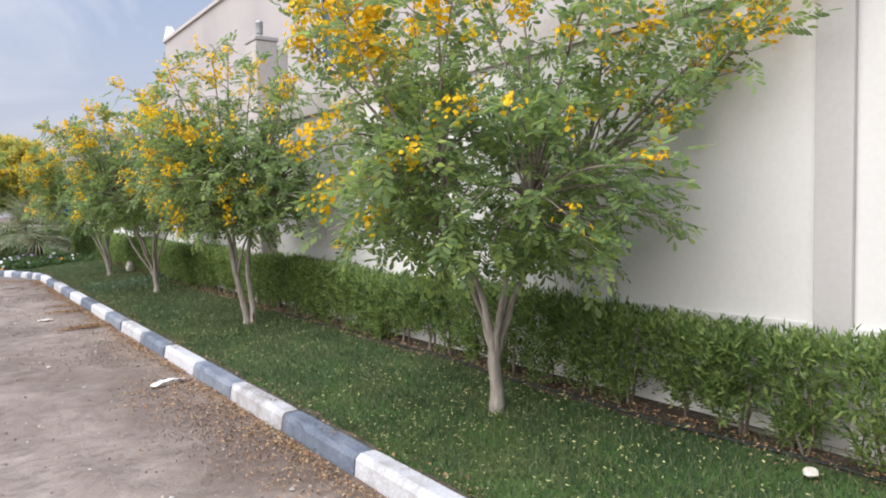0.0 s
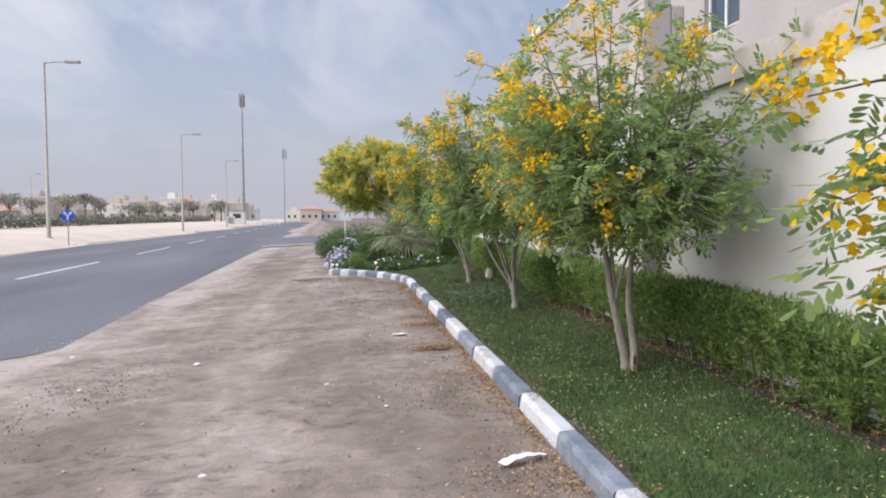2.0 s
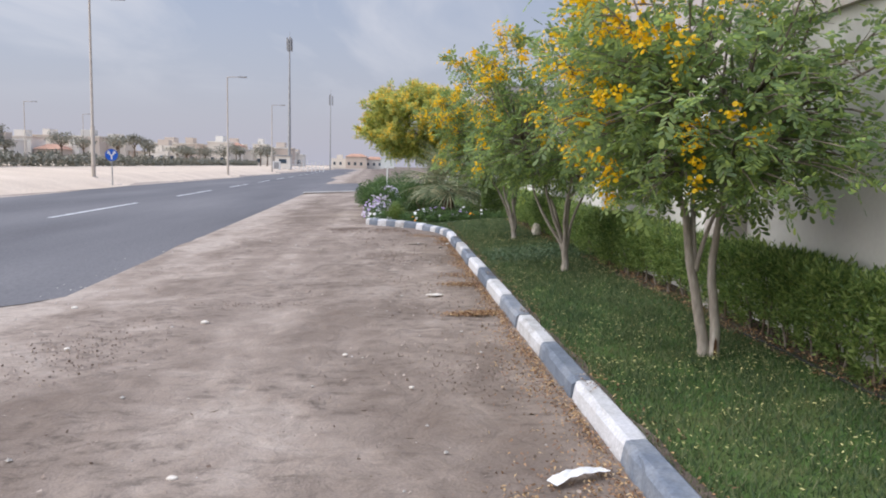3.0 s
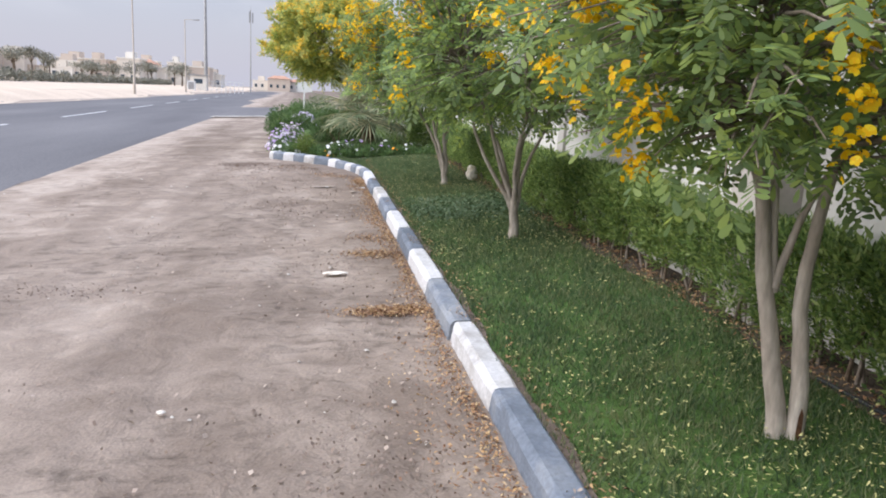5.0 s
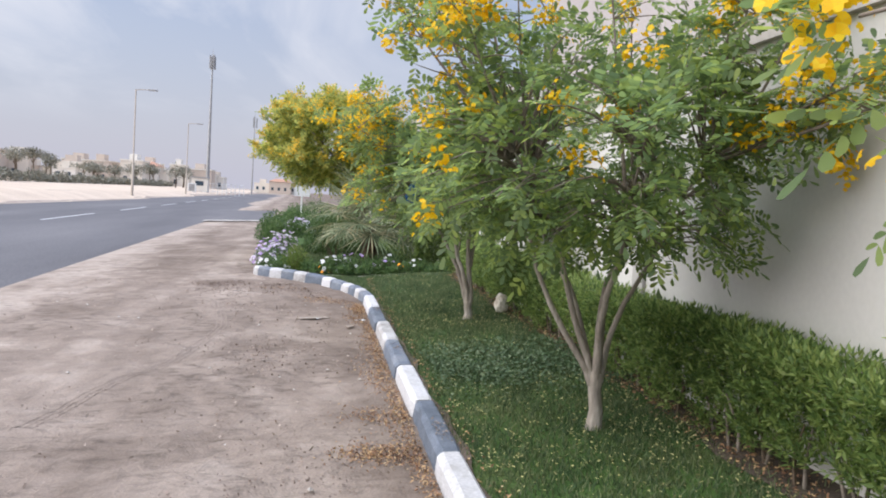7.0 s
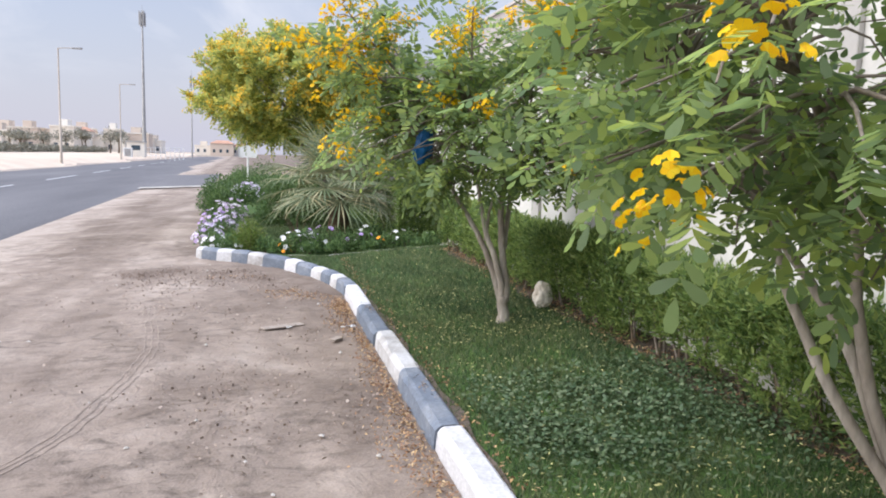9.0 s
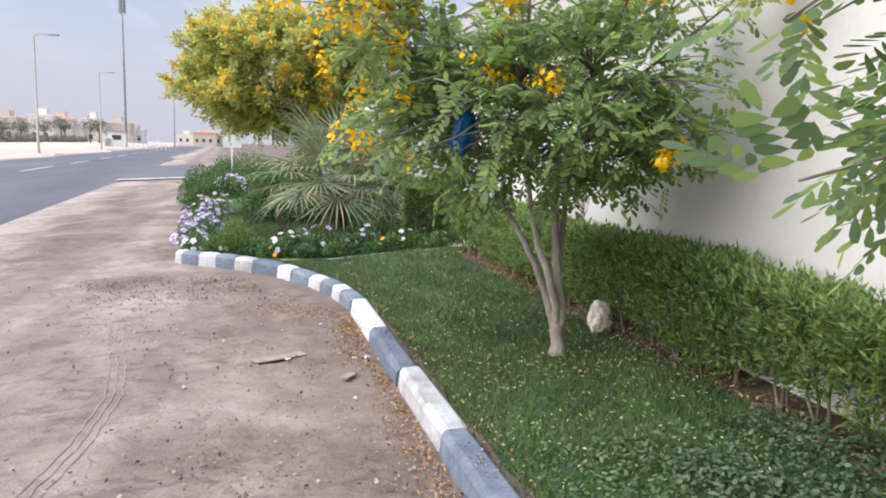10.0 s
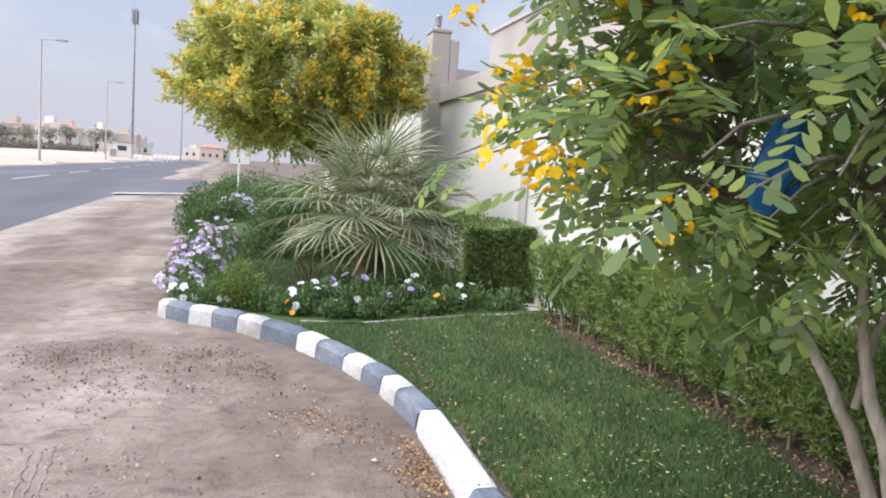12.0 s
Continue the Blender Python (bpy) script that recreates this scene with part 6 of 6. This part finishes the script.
flowering_tree(tree_at(2.96, 8.34), [(0.046, [(-0.02, 0.01, -0.04), (-0.01, 0.01, 0.05), (-0.06, 0.03, 0.33), (-0.13, 0.06, 0.67), (-0.17, 0.08, 1.01), (-0.23, 0.1, 1.15)]),
                                     (0.042, [(0.045, -0.02, -0.04), (0.055, -0.025, 0.06), (0.04, -0.02, 0.34), (0.0, 0.0, 0.61), (0.02, -0.01, 0.88), (0.06, -0.03, 1.19)]),
                                     (0.018, [(-0.09, 0.04, 0.62), (-0.04, 0.02, 0.88), (0.05, -0.01, 1.10)]), (0.022, [(-0.09, 0.05, 0.60), (-0.12, 0.08, 1.02), (-0.10, 0.14, 1.19)])],
               (-0.10, -0.02, 1.0, 1.55, 2.30, 1.06, 1.42),
               [(-0.15, 0.0, 3.1), (-0.75, 0.2, 2.85), (-0.45, -0.4, 2.9), (0.25, 0.3, 3.0), (0.5, -0.3, 2.8), (-0.95, 0.6, 2.6), (0.2, -0.8, 2.7), (0.55, 0.7, 2.6), (-0.3, 0.8, 2.7), (0.7, -0.95, 2.4), (0.75, -1.15, 2.15), (-0.9, 0.1, 2.35), (-0.9, -0.5, 2.2), (-0.95, 0.3, 1.95), (-0.85, 1.1, 2.35), (-0.7, 1.3, 2.1), (-0.5, 1.4, 2.3), (-0.9, 0.85, 2.1), (-0.2, 1.45, 2.1)], 22,
               fork=0, big=0.94, bowl=0.26, leaves=7600, clusters=135, label="twin-stemmed flowering tree with yellow sprays on the lawn", scar=True,
               sprays=[(-0.76, 1.3, 1.84), (-0.8, 0.92, 1.48), (-0.85, 0.25, 1.58), (-0.85, 0.01, 1.6), (-0.8, 0.02, 1.78), (-0.8, -0.12, 1.2), (-0.76, 0.03, 1.09), (-0.8, 0.59, 1.41), (-0.8, 0.45, 1.9), (-0.9, -0.47, 1.8), (-0.46, -0.67, 1.47), (-0.52, -0.64, 1.98), (-0.22, -0.78, 1.61), (-0.45, -0.67, 1.28), (-0.74, -0.54, 2.11)])
flowering_tree(tree_at(2.93, 12.47), [(0.024, [(-0.03, 0.01, 0.28), (-0.08, 0.03, 0.40), (-0.25, 0.10, 0.66), (-0.37, 0.15, 0.93), (-0.41, 0.17, 1.05)]),
                                      (0.026, [(-0.02, 0.01, 0.30), (-0.06, 0.03, 0.44), (-0.14, 0.06, 0.65), (-0.25, 0.04, 0.96), (-0.28, 0.0, 1.10)]),
                                      (0.026, [(-0.01, 0.03, 0.30), (-0.05, 0.08, 0.47), (-0.12, 0.20, 0.81), (-0.19, 0.30, 0.97), (-0.24, 0.42, 1.11)]),
                                      (0.028, [(0.0, -0.01, 0.30), (-0.02, -0.04, 0.42), (-0.05, -0.12, 0.70), (-0.06, -0.22, 0.91), (-0.04, -0.32, 1.08)]),
                                      (0.036, [(0.01, 0.0, 0.30), (0.0, 0.01, 0.47), (0.01, 0.03, 0.68), (0.04, 0.06, 0.90), (0.13, 0.08, 1.06)]),
                                      (0.022, [(0.02, 0.0, 0.32), (0.03, -0.02, 0.50), (0.10, -0.08, 0.80), (0.20, -0.18, 1.05)])],
               (-0.15, 0.02, 0.98, 1.5, 2.35, 1.12, 1.15),
               [(-1.15, 0.3, 2.65), (-1.05, -0.4, 2.35), (-0.6, 0.3, 2.8), (-0.2, -0.2, 2.75), (0.2, 0.4, 2.7), (-0.85, 0.7, 2.6), (0.35, -0.5, 2.6), (-0.2, 0.8, 2.8), (-0.9, 0.0, 2.85), (0.5, 0.0, 2.5), (0.7, -0.9, 1.95), (0.75, -1.2, 2.05), (0.78, -1.45, 1.95), (0.5, -0.9, 2.3), (0.6, -0.6, 2.7), (0.3, -0.9, 2.6), (-1.35, 0.2, 2.5)], 33,
               fork=0.36, trunk=0.043, big=0.95, lift=0.05, bowl=0.18, leaves=7000, clusters=135, label="flowering tree with a fan of slim stems on the lawn",
               sprays=[(-0.22, -0.67, 1.81), (-0.18, -0.68, 2.12), (-0.45, -0.61, 1.59), (-0.59, -0.58, 1.87), (-0.96, -0.49, 2.29), (-0.68, -0.56, 2.6), (0.43, -0.82, 1.85), (0.53, -0.86, 1.8), (0.36, -0.79, 1.74), (0.58, -0.88, 1.89), (0.76, -0.97, 1.62), (0.78, -1.0, 1.76)])
flowering_tree(tree_at(2.94, 16.36), [(0.029, [(-0.02, 0.01, 0.18), (-0.045, 0.02, 0.29), (-0.14, 0.08, 0.59), (-0.24, 0.13, 0.79), (-0.36, 0.19, 0.99), (-0.42, 0.22, 1.11)]),
                                      (0.031, [(-0.01, 0.0, 0.20), (-0.025, -0.02, 0.32), (-0.09, -0.03, 0.53), (-0.16, 0.0, 0.71), (-0.20, 0.02, 0.91), (-0.24, 0.0, 1.09)]),
                                      (0.036, [(0.01, 0.0, 0.18), (0.02, -0.01, 0.30), (-0.02, 0.01, 0.54), (-0.04, 0.02, 0.87), (-0.04, 0.02, 1.05), (0.02, 0.0, 1.24)]),
                                      (0.014, [(-0.15, 0.06, 0.66), (-0.13, 0.04, 0.89), (-0.10, -0.02, 1.10)]),
                                      (0.022, [(0.0, 0.02, 0.60), (0.05, 0.10, 0.95), (0.12, 0.20, 1.20)])],
               (-0.22, 0.08, 0.97, 1.50, 2.12, 1.20, 1.14),
               [(-1.4, 0.5, 2.15), (-0.95, 0.5, 2.35), (-0.3, 0.1, 2.4), (0.3, 0.3, 2.45), (0.5, -0.4, 2.3), (-0.5, -0.6, 2.2), (0.0, -0.9, 2.3), (-1.35, -0.3, 2.0), (0.7, -0.9, 2.25), (-1.3, 0.1, 2.4)], 44,
               fork=0.22, trunk=0.046, big=1.06, bowl=0.30, leaves=6600, clusters=110, label="leaning multi-stemmed flowering tree at the end of the lawn",
               sprays=[(-1.36, -0.07, 1.34), (-0.66, -0.44, 1.72), (-0.38, -0.59, 1.67), (0.19, -0.9, 1.27), (-1.42, 0.1, 1.95), (-1.3, 0.2, 2.1)], clear=((-0.74, -0.26, 1.36), 0.25))
round_tree((2.35, 26.1, bed_z(2.35, 26.1)), (1.6, 25.8, 2.83), 1.72, 1.75, 1.02)
hedge()
end_hedge()
flower_bed()
ground_cover()
oddments()
litter()
kerb()
